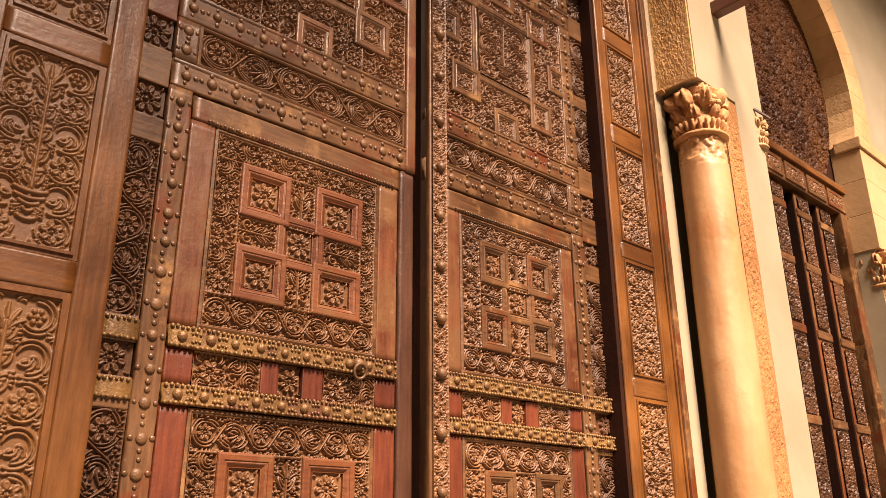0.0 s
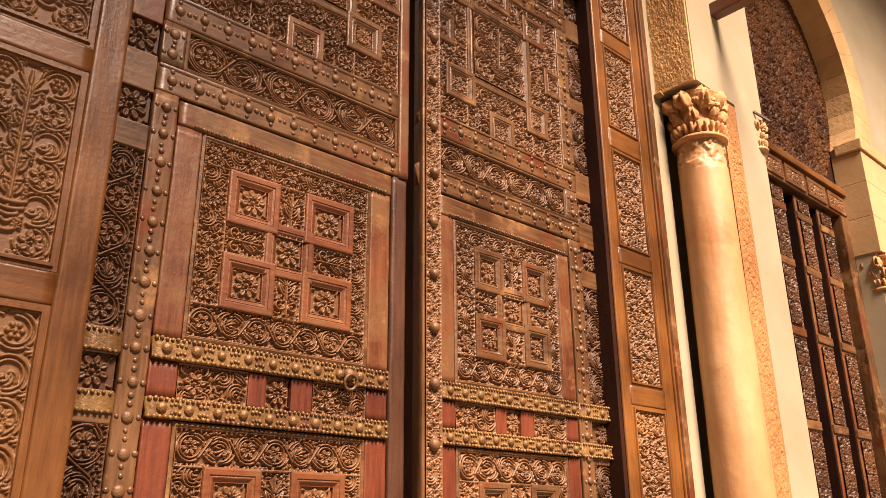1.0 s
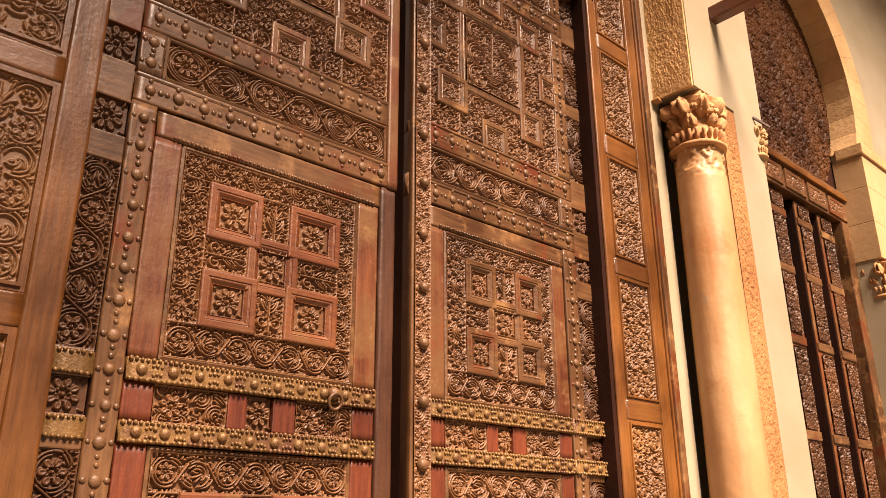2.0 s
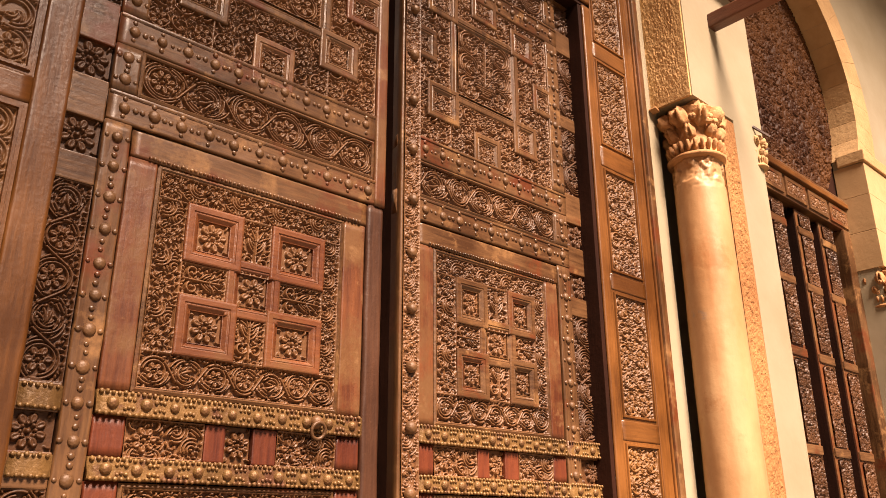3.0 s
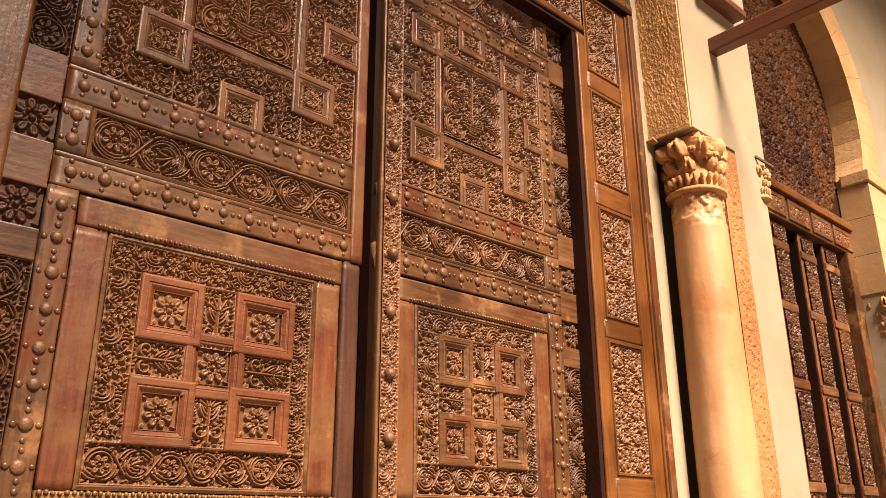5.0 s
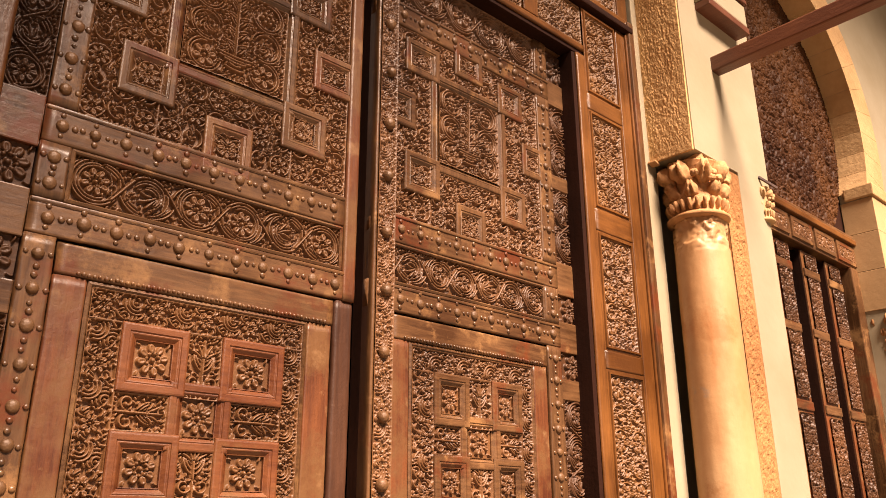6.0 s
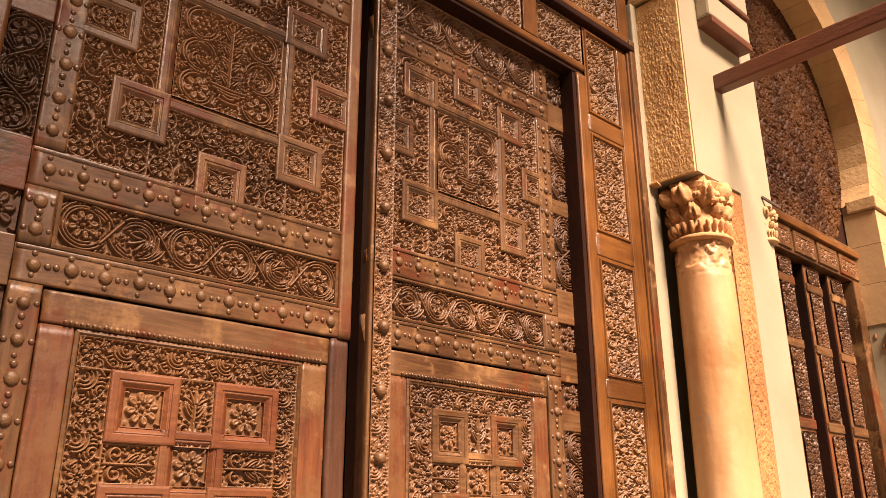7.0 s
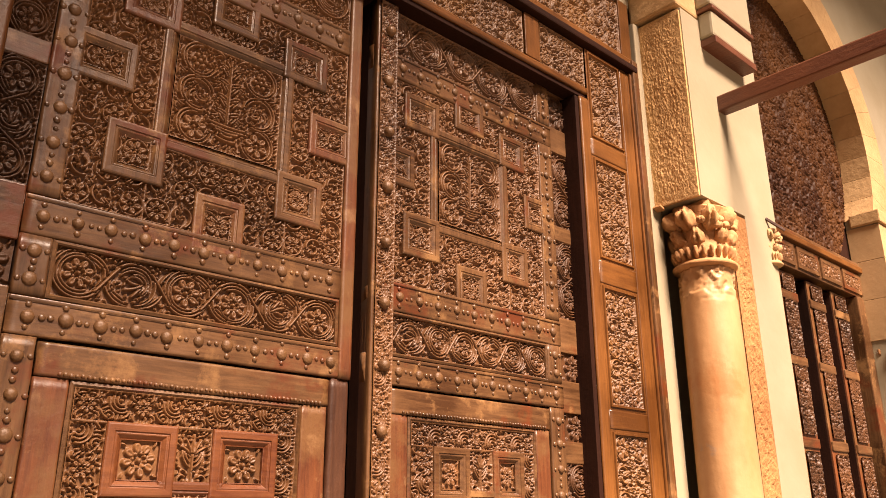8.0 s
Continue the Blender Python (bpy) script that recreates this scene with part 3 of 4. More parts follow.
tagged(part("wall_pier_inner", slab(2.357, 2.52, -0.05, 0.6, 0, 10.0, 0), plaster), "plastered edge of the far doorway", "wall", kind="structure")
tagged(part("wall_back", slab(-1.62, 6.6, 0.62, 0.8, 0, 10.0, 0), plaster), "plain wall that closes the inside", "wall", kind="structure")
tagged(part("ceiling", slab(-9, 16, -3.5, 0.8, 10.0, 10.2, 0), plaster), "pale plastered gallery ceiling", "ceiling", kind="structure")
# never in view: arch sized to keep sun off the door's top and left
arch_wall("wall_court_shade", -9, 16, 0.0, -3.5, -3.05, 5.05, 0.40, 8.75, 2.0, plaster, "unseen plastered court arcade, arched to shade the carved door from above", 10.0)

# the pier between the doorways
tagged(part("wall_pier_upper", slab(1.663, 2.40, PIER, 0.6, 3.088, 4.10, 0), plaster), "plastered pier over the columns", "pier", kind="structure")
tagged(part("wall_pier_top", slab(1.86, 2.40, PIER + 0.002, 0.6, 4.102, 10.0, 0.01), plaster), "plastered wall over the pier", "pier", kind="structure")
for k in range(6):
    tagged(part("arch_springer", slab(1.630 - 0.05 * k, 1.858 - 0.01 * k, PIER - 0.004 * (k % 2), -0.062, 4.112 + 0.3 * k, 4.404 + 0.3 * k, 0.012), arch_stone), "squared ochre springing stone of the arch over the door", "stone", "springing stones", "structure")
tagged(part("wall_pier_lower", slab(1.90, 2.064, -0.300, 0.6, 0, 3.088, 0.010), plaster), "plastered pier behind the columns", "pier", kind="structure")
tagged(part("wall_pier_front", slab(2.066, 2.357, PIER, 0.6, 0, 3.088, 0), plaster), "plastered front of the pier beside the column", "pier", kind="structure")
tagged(part("wall_reveal", slab(1.602, 1.70, -0.10, 0.6, 0, 4.10, 0.006), plaster), "narrow white plastered strip beside the door surround", "wall", kind="structure")
tagged(part("wall_recess", slab(1.70, 1.90, 0.30, 0.6, 0, 3.088, 0), plaster), "plastered recess behind the column", "wall", kind="structure")


def rough_block(name, x0, x1, y0, y1, z0, z1, face, mat, label, amp=0.008, step=0.008):
    """A stone whose seen face ('x-' or 'y-') is hewn unevenly."""
    bm = slab(x0, x1, y0, y1, z0, z1, 0)
    u0, u1 = (y0, y1) if face == "x-" else (x0, x1)
    nu, nz = max(3, int((u1 - u0) / step)), max(3, int((z1 - z0) / step))
    g = []
    for k in range(nz + 1):
        row = []
        for i in range(nu + 1):
            u, z = u0 + (u1 - u0) * i / nu, z0 + (z1 - z0) * k / nz
            edge = min(1, 4 * min(i / nu, 1 - i / nu, k / nz * 3, (1 - k / nz) * 3) + 0.1)
            d = amp * edge * (0.6 + noise.noise((u * 16, z * 9, x0)) + 1.1 * noise.noise((u * 95, z * 34, 3.1)) + 0.9 * noise.noise((u * 190, z * 85, 7.7)))
            row.append(bm.verts.new((x0 - 0.004 - d, u, z) if face == "x-" else (u, y0 - 0.004 - d, z)))
        g.append(row)
    for k in range(nz):
        for i in range(nu):
            bm.faces.new((g[k][i], g[k][i + 1], g[k + 1][i + 1], g[k + 1][i]))
    bmesh.ops.recalc_face_normals(bm, faces=bm.faces[:])
    return tagged(part(name, bm, mat), label, "stone", kind="structure")


rough_block("impost_stone", 1.650, 1.664, PIER + 0.006, -0.062, 3.085, 4.085, "x-", ochre_stone, "rough hewn ochre impost stone on the column", 0.0022, 0.0035)
rough_block("stone_strip", 1.905, 2.066, -0.330, -0.28, 0, 3.07, "y-", strip_stone, "bare ochre stone strip beside the column", 0.006)


# ---- the carved door ----
def ring_steps(w, top, low=0.010):
    """A square moulding's section, from its outer foot to its inner foot."""
    return [(0, low), (0.001, top + 0.006), (w * 0.03, top + 0.0035), (w * 0.09, top + 0.001), (w * 0.18, top), (w * 0.50, top + 0.0004), (w * 0.54, top + 0.0034),
            (w * 0.58, top + 0.0040), (w * 0.64, top + 0.0026), (w * 0.70, top + 0.0034), (w * 0.93, top + 0.0125), (w * 0.95, top + 0.0095), (w * 0.99, top + 0.010), (w, low)]


def square(parent, x0, x1, z0, z1, w, mat, top=-0.014, flower=True, inner="rose"):
    part("square_moulding", rings(x0, x1, z0, z1, ring_steps(w, top)), mat, parent)
    if flower:
        carved(parent, inner, x0 + w, x1 - w, z0 + w, z1 - w, carved_wood, base=0.006, depth=0.0145)


def nail_rail(parent, x0, x1, z0, z1, mat, pitch=0.085, me=NAIL, cross=True, y=-0.013, name="nailed_rail"):
    """A moulded rail or stile with a row of domed nails and small studs between."""
    bm = bar(x0, x1, y, 0.02, z0, z1, 0.0055, 0.0024)
    level = (x1 - x0) > (z1 - z0)
    w = (z1 - z0) if level else (x1 - x0)
    if level:
        slab(x0, x1, y - 0.004, y + 0.002, z1 - 0.013, z1 - 0.002, 0.003, bm)
    rail = part(name, bm, mat, parent, smooth=True)
    L = (x1 - x0) if level else (z1 - z0)
    n = max(1, int(L / pitch))
    small = []
    for k in range(n):
        s = (k + 0.5) * L / n
        px, pz = (x0 + s, (z0 + z1) / 2) if level else ((x0 + x1) / 2, z0 + s)
        nail(rail, me, px, y, pz)
        if cross:
            d = 0.029 + RNG.uniform(-.0015, .002)
            small += [(px, y, pz + d), (px, y, pz - d)] if level else [(px + d, y, pz), (px - d, y, pz)]
        if k < n - 1:
            for j in (0.38, 0.62):
                q = s + j * L / n
                small.append((x0 + q, y, (z0 + z1) / 2 + RNG.uniform(-.002, .002)) if level else ((x0 + x1) / 2, y, z0 + q))
    studs(rail, STUD, small, mat)
    return rail


def beaded_band(parent, x0, x1, z0, z1, plain=False):
    """A gilt strap with roped edges and, unless plain, a row of large and small nails."""
    y = -0.010 if plain else -0.020
    band = part("gilt_strap", bar(x0, x1, y, 0.01, z0, z1, 0.006, 0.0016), gilt_band, parent, "worn gilt nailed strap", smooth=True)
    small = []
    for z in (z0 + 0.004, z1 - 0.004):
        small += [(x, y - 0.001, z) for x in np.arange(x0 + 0.008, x1 - 0.004, 0.0155)]
    n = 0 if plain else int((x1 - x0) / 0.078)
    for k in range(n):
        x = x0 + (k + 0.5) * (x1 - x0) / n
        nail(band, GILT_NAIL, x, y, (z0 + z1) / 2)
        for j in (0.36, 0.5, 0.64):
            small.append((x + j * (x1 - x0) / n, y, (z0 + z1) / 2 + (0.011 if j != 0.5 else -0.010)))
            small.append((x + j * (x1 - x0) / n, y, (z0 + z1) / 2 + (-0.012 if j != 0.5 else 0.012)))
    studs(band, BEAD, [p for p in small if x0 < p[0] < x1], gilt_band)
    return band


def five_squares(parent, xs, zs, w, mats, detail_fields=True):
    """Four framed squares with a fifth between them. xs, zs: outer and inner bounds of the corner squares."""
    (xa, xb, xc, xd), (za, zb, zc, zd) = xs, zs
    for i, (x0, x1) in enumerate(((xa, xb), (xc, xd))):
        for k, (z0, z1) in enumerate(((za, zb), (zc, zd))):
            square(parent, x0, x1, z0, z1, w, mats[(i + k) % len(mats)])
    square(parent, xb - w, xc + w, zb - w, zc + w, w, mats[0], top=-0.011)


def wicket(x0, x1, label, sx, stile_w, mats, top_mat):
    """A wicket door: stiles, roped top rail, straps, and two carved fields with five framed squares."""
    w = thing("wicket_door", (x0 + x1) / 2, 0, 0.30, label, "door", "wicket doors")
    a, b = stile_w
    part("board", slab(x0 + 0.004, x1 - 0.004, 0.018, 0.05, 0.31, 2.072, 0), shade_dark_wood, w)
    for p, q in ((x0 + 0.004, x0 + a), (x1 - b, x1 - 0.004)):
        for z0, z1, m in ((0.31, 1.124, red_deep), (1.182, 1.284, red_deep), (1.347, 2.0, mats[0])):
            part("stile", bar(p, q, -0.008, 0.02, z0, z1, 0.005), m, w, smooth=True)
    rail = part("top_rail", bar(x0 + 0.004, x1 - 0.004, -0.012, 0.02, 2.002, 2.084, 0.006), top_mat, w, smooth=True)
    studs(rail, BEAD, [(x, -0.012, 2.010) for x in np.arange(x0 + 0.06, x1 - 0.03, 0.014)], top_mat)
    part("inner_bead", rings(x0 + a, x1 - b, 1.349, 2.0, [(0, 0.01), (0.001, -0.006), (0.009, -0.010), (0.013, -0.006), (0.015, 0.006)]), top_mat, w)
    part("inner_bead", rings(x0 + a, x1 - b, 0.46, 1.122, [(0, 0.01), (0.001, -0.006), (0.009, -0.010), (0.013, -0.006), (0.015, 0.006)]), top_mat, w)
    part("bottom_rail", slab(x0 + 0.004, x1 - 0.004, -0.010, 0.02, 0.31, 0.458, 0.004), mats[0], w)
    beaded_band(w, x0 + 0.004, x1 - 0.004, 1.285, 1.346)
    beaded_band(w, x0 + 0.004, x1 - 0.004, 1.125, 1.181)
    f0, f1 = x0 + a + 0.014, x1 - b - 0.014
    span = f1 - f0
    e0, e1 = x0 + a + 0.001, x1 - b - 0.001
    xa, xb, xc, xd = sx
    sw = 0.043
    for z_lo, z_hi, za, zb, zc, zd in ((1.363, 1.986, 1.46, 1.637, 1.732, 1.912), (0.474, 1.108, 0.56, 0.735, 0.83, 1.008)):
        # carved ground round and between the squares
        carved(w, "scroll", f0, f1, zd - 0.004, z_hi, carved_wood)
        carved(w, "scroll", f0, f1, z_lo, za + 0.004, carved_wood)
        carved(w, "scroll", f0, xa + 0.003, za + 0.004, zd - 0.004, carved_wood)
        carved(w, "scroll", xd - 0.003, f1, za + 0.004, zd - 0.004, carved_wood)
        for p, q, r, s in ((xb, xc, zc + 0.001, zd - 0.005), (xb, xc, za + 0.005, zb - 0.001), (xa + 0.003, xb - sw, zb, zc), (xc + sw, xd - 0.003, zb, zc)):
            carved(w, "palm", p - 0.001, q + 0.001, r, s, carved_wood)
        five_squares(w, sx, (za, zb, zc, zd), sw, (mats[1], mats[1]))
    # the row between the straps: carved, red, flower, red, carved
    cut = [f0 + span * k for k in (0, 0.325, 0.43, 0.56, 0.69, 1.0)]
    carved(w, "scroll", e0, cut[1], 1.183, 1.283, carved_wood)
    carved(w, "scroll", cut[4], e1, 1.183, 1.283, carved_wood)
    carved(w, "rose", cut[2], cut[3], 1.183, 1.283, carved_wood)
    for p, q in ((cut[1], cut[2]), (cut[3], cut[4])):
        part("block", slab(p + 0.002, q - 0.002, -0.008, 0.02, 1.183, 1.283, 0.004), red_deep, w, "plain red wooden block")
    return w


def leaf(x_in, x_out, label, wx, stile, sx, hx, red):
    """One leaf of the great door. x_in: meeting edge; x_out: hinge edge; wx: the wicket's opening; stile: the nailed stile;
    sx: bounds of the corner squares of the upper field; hx: their middle."""
    lo, hi = min(x_in, x_out), max(x_in, x_out)
    d = thing("door_leaf", (lo + hi) / 2, 0, 0, label, "door", "leaves of the great door")
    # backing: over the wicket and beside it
    part("backing", slab(lo, hi, 0.02, 0.07, 2.08, 3.515, 0), shade_dark_wood, d)
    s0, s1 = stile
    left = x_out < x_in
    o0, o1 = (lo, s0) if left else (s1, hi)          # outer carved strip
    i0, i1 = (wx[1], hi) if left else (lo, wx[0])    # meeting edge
    part("backing", slab(lo if left else wx[1], wx[0] if left else hi, 0.02, 0.07, 0.05, 2.08, 0), shade_dark_wood, d)
    part("backing", slab(i0, i1, 0.02, 0.07, 0.05, 2.08, 0), shade_dark_wood, d)
    part("sill_rail", slab(wx[0], wx[1], -0.01, 0.07, 0.05, 0.305, 0.004), brown_level, d)
    # nailed stile and rails
    nail_rail(d, s0, s1, 0.06, 2.090, brown_up, pitch=0.092, name="nailed_stile")
    nail_rail(d, s0, s1, 2.187, 2.337, brown_up, pitch=0.072, name="nailed_stile")
    nail_rail(d, s0, s1, 2.443, 3.222, brown_up, pitch=0.092, name="nailed_stile")
    nail_rail(d, s0, s1, 3.322, 3.512, brown_up, pitch=0.085, name="nailed_stile")
    fx0, fx1 = (s1, x_in - 0.052) if left else (x_in, s0)
    full = (s0, fx1) if left else (fx0, s1)
    e0, e1 = (x_in - 0.052, x_in) if left else (None, None)
    nail_rail(d, full[0], full[1] + (0.02 if left else 0), 2.092, 2.186, brown_level)
    nail_rail(d, s0 if left else fx0, fx1 if left else s1, 2.339, 2.441, brown_level)
    nail_rail(d, s0 if left else fx0, fx1 if left else s1, 3.224, 3.320, brown_level)
    carved(d, "scroll", fx0, fx1, 2.189, 2.336, carved_wood)
    part("inner_bead", rings(fx0, fx1, 2.187, 2.338, [(0, 0.01), (0.001, -0.010), (0.008, -0.014), (0.012, -0.010), (0.014, 0.006)]), brown_level, d)
    carved(d, "scroll", fx0, fx1, 3.323, 3.508, carved_wood)
    if left:
        part("meeting_stile", bar(e0 + 0.002, e1, -0.018, 0.02, 2.09, 3.51, 0.008), red_up, d, smooth=True)
        part("meeting_stile", bar(wx[1] + 0.004, x_in - 0.002, -0.010, 0.02, 0.06, 2.088, 0.010, 0.002), worn_dark, d, smooth=True)
    # outer strip: long carved lengths, flowers, and plain cross pieces
    cuts = [(0.10, 1.10, "scroll"), (1.186, 1.280, "rose"), (1.352, 1.885, "scroll"), (1.968, 2.078, "rose"), (2.205, 2.32, "rose"),
            (2.462, 2.80, "scroll"), (2.865, 3.215, "scroll"), (3.335, 3.505, "rose")]
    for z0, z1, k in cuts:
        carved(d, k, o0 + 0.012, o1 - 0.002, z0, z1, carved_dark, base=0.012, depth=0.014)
    edge = [0.06] + [v for c in cuts for v in c[:2]] + [3.512]
    for z0, z1 in zip(edge[::2], edge[1::2]):
        part("cross_piece", slab(o0, o1 - 0.001, -0.004, 0.03, z0, z1, 0.004), brown_level, d)
    part("edge_bead", slab(o0, o0 + 0.010, -0.002, 0.03, 0.06, 3.512, 0.002), brown_up, d)
    for z0, z1 in ((1.285, 1.346), (1.125, 1.181)):
        if left:
            beaded_band(d, s0 - 0.10, s0 - 0.001, z0, z1, plain=True)
        else:
            beaded_band(d, s0, s1 + 0.12, z0, z1)
    # upper field: a large framed panel, squares at its corners and half squares at the sides
    (xa, xb, xc, xd), (za, zb, zc, zd) = sx, (2.548, 2.711, 3.040, 3.186)
    w = 0.044
    z0, z1 = 2.443, 3.222
    mats = red
    carved(d, "field", fx0, xb - w, z0, z1, carved_wood, cell=0.075, mirror=False)
    carved(d, "field", xc + w, fx1, z0, z1, carved_wood, cell=0.075, mirror=False)
    carved(d, "field", xb - w, xc + w, z0, zb - w, carved_wood, cell=0.075)
    carved(d, "field", xb - w, xc + w, zc + w, z1, carved_wood, cell=0.075)
    part("panel_moulding", rings(xb - w, xc + w, zb - w, zc + w, ring_steps(w, -0.011)), mats[2], d)
    carved(d, "vase", xb, xc, zb, zc, carved_wood)
    mi = 0
    for p, q in ((xa, xb), (xc, xd)):
        for r, s in ((za, zb), (zc, zd)):
            square(d, p, q, r, s, w, mats[mi % 3])
            mi += 1
    zm = (zb + zc) / 2
    for p, q, r, s, m in ((fx0 - 0.05 if left else fx0 + 0.02, fx0 + 0.145 if left else 0.212, zm - 0.075, zm + 0.075, 0), (fx1 - (0.145 if left else 0.105), fx1 + (0.03 if left else 0.05), zm - 0.075, zm + 0.075, 1),
                          (hx - 0.08, hx + 0.08, z0 - 0.05, z0 + 0.123, 1), (hx - 0.08, hx + 0.08, z1 - 0.10, z1 + 0.05, 2)):
        square(d, p, q, r, s, w, mats[m], top=-0.0135)
    return d


LEFT = leaf(-0.044, -1.165, "carved brown wooden door leaf with nailed rails", (-0.955, -0.120), (-1.032, -0.955), (-0.869, -0.700, -0.350, -0.180), -0.525, (brown_up, red_up, brown_level))
RIGHT = leaf(0.012, 1.165, "carved brown wooden door leaf with a nailed meeting post", (0.112, 0.905), (0.908, 0.992), (0.160, 0.334, 0.662, 0.812), 0.495, (brown_level, brown_up, brown_up))

# the rabbet that closes the gap between the leaves
part("rabbet", slab(-0.075, 0.030, 0.130, 0.160, 0.06, 3.51, 0.002), red_up, RIGHT)

# the meeting post of the right leaf, carved and set with bosses
post = part("meeting_post", bar(0.012, 0.106, -0.034, 0.02, 0.06, 3.51, 0.006), brown_up, RIGHT, smooth=True)
carved(post, "scroll", 0.022, 0.098, 0.08, 3.50, carved_wood, base=-0.0335, depth=0.009, wide=0.0042)
for k in range(16):
    nail(post, BOSS, 0.060, -0.042, 0.30 + k * 0.205)

WL = wicket(-0.955, -0.120, "carved red-brown wicket door with gilt straps", (-0.768, -0.582, -0.486, -0.286), (0.088, 0.092), (red_up, red_level), brown_level)
WR = wicket(0.112, 0.905, "carved brown wicket door with a red edge", (0.304, 0.473, 0.586, 0.748), (0.082, 0.082), (red_up, brown_level), brown_level)

# the ring pull of the left wicket
pull = thing("ring_pull", -0.30, -0.03, 1.27, "small round iron ring pull on the gilt strap", "door handle")
bm = bmesh.new()
R, r = 0.024, 0.0055
loops = []
for i in range(20):
    a = 2 * math.pi * i / 20
    loops.append([bm.verts.new((-0.30 + (R + r * math.cos(b)) * math.sin(a), -0.040 + r * math.sin(b) - 0.006 * math.cos(a), 1.290 + (R + r * math.cos(b)) * math.cos(a))) for b in np.linspace(0, 2 * math.pi, 8, endpoint=False)])
for i in range(20):
    for k in range(8):
        bm.faces.new((loops[i][k], loops[i][(k + 1) % 8], loops[(i + 1) % 20][(k + 1) % 8], loops[(i + 1) % 20][k]))
part("ring", bm, nail_metal, pull, smooth=True)
mesh_part("knob", BOSS, nail_metal, None, at=(-0.30, -0.026, 1.316))
hang(bpy.context.scene.objects["knob"], pull)


# ---- the door surround ----
SUR = thing("door_surround", 0, 0, 0, "tall carved orange-brown wooden door surround with panels", "door frame")
LEVELS = (0.10, 0.74, 0.80, 1.362, 1.448, 2.022, 2.100, 2.632, 2.736, 3.230, 3.314)
for inner, p0, p1, out in ((1.102, 1.192, 1.462, 1.600), (-1.152, -1.243, -1.513, -1.618)):
    sg = 1 if inner > 0 else -1

    def span(a, b):
        return (a, b) if a < b else (b, a)

    x0, x1 = span(inner, p0)
    lip = 0.028 if sg > 0 else 0.0
    part("inner_stile", bar(x0 + lip, x1, FRONT, FRONT + 0.012, 0.0, 3.505, 0.008, 0.0016), frame_up, SUR, smooth=True)
    # side of the opening, coloured near-black for the shade inside it
    part("reveal", slab(x0 + 0.004, x1 - 0.004, FRONT + 0.0125, 0.075, 0.0, 3.505, 0.002), shade_dark_wood, SUR)
    x0, x1 = span(p1, p1 + sg * 0.092)
    part("outer_stile", bar(x0, x1, FRONT, 0.0, 0.0, 3.78, 0.005), frame_up, SUR, smooth=True)
    x0, x1 = span(p1 + sg * 0.088, out)
    part("edge_moulding", slab(x0, x1, FRONT - 0.022, 0.0, 0.0, 3.86, 0.010), brown_up, SUR)
    x0, x1 = span(p1 + sg * 0.074, p1 + sg * 0.090)
    part("edge_bead", slab(x0, x1, FRONT - 0.010, 0.0, 0.0, 3.78, 0.005), frame_up, SUR)
    x0, x1 = span(p0, p1)
    zs = [0.0] + list(LEVELS) + [3.78]
    for za, zb in zip(zs[0:-1:2], zs[1:-1:2]):
        part("rail", bar(x0, x1, FRONT, 0.0, za, zb, 0.006), frame_level, SUR, smooth=True)
    part("panel_back", slab(x0, x1, FRONT + 0.028, 0.0, 0, 3.78, 0), shade_dark_wood, SUR)
    for za, zb in zip(LEVELS[0::2], LEVELS[1::2] + (3.78,)):
        part("inner_bead", rings(x0, x1, za, zb, [(0, FRONT + 0.004), (0.010, FRONT + 0.004), (0.012, FRONT - 0.003), (0.02, FRONT - 0.003), (0.024, FRONT + 0.012)]), frame_up, SUR)
        if sg < 0:
            carved(SUR, "vase", x0 + 0.02, x1 - 0.02, za + 0.02, zb - 0.02, carved_frame, base=FRONT + 0.014, depth=0.0095, res=0.0024, wide=0.0052, open_ground=True)
        else:
            carved(SUR, "field", x0 + 0.02, x1 - 0.02, za + 0.02, zb - 0.02, carved_frame, base=FRONT + 0.016, depth=0.0125, res=0.0026, wide=0.0046, cell=0.10)
part("head_rail", bar(-1.152, 1.192, FRONT, FRONT + 0.012, 3.532, 3.566, 0.008, 0.0016), frame_level, SUR, smooth=True)
# soffit under the head, its shade painted in as near-black
part("reveal", slab(-1.148, 1.188, FRONT + 0.0125, 0.075, 3.511, 3.562, 0.002), shade_dark_wood, SUR)
part("head_back", slab(-1.24, 1.19, FRONT + 0.028, 0.0, 3.566, 3.78, 0), shade_dark_wood, SUR)
for x0, x1 in ((0.768, 0.862), (-0.052, 0.046), (-0.862, -0.768)):
    part("muntin", slab(x0, x1, FRONT, 0.0, 3.568, 3.78, 0.004), frame_up, SUR)
for x0, x1 in ((0.864, 1.19), (0.048, 0.766), (-0.766, -0.054), (-1.24, -0.864)):
    carved(SUR, "field", x0 + 0.006, x1 - 0.006, 3.57, 3.778, carved_frame, base=FRONT + 0.020, depth=0.014, cell=0.10, res=0.003)
part("cornice", slab(-1.64, 1.585, FRONT - 0.028, 0.0, 3.79, 3.825, 0.008), shade_dark_wood, SUR)
part("cornice", slab(-1.64, 1.585, FRONT - 0.012, 0.0, 3.827, 3.868, 0.008), frame_level, SUR)
part("frieze_back", slab(-1.61, 1.595, FRONT + 0.028, 0.0, 3.87, 4.21, 0), shade_dark_wood, SUR)
for x0, x1 in ((0.86, 1.50), (-0.80, 0.80), (-1.50, -0.86)):
    carved(SUR, "field", x0, x1, 3.885, 4.18, carved_frame, base=FRONT + 0.020, depth=0.014, cell=0.10, res=0.0035)
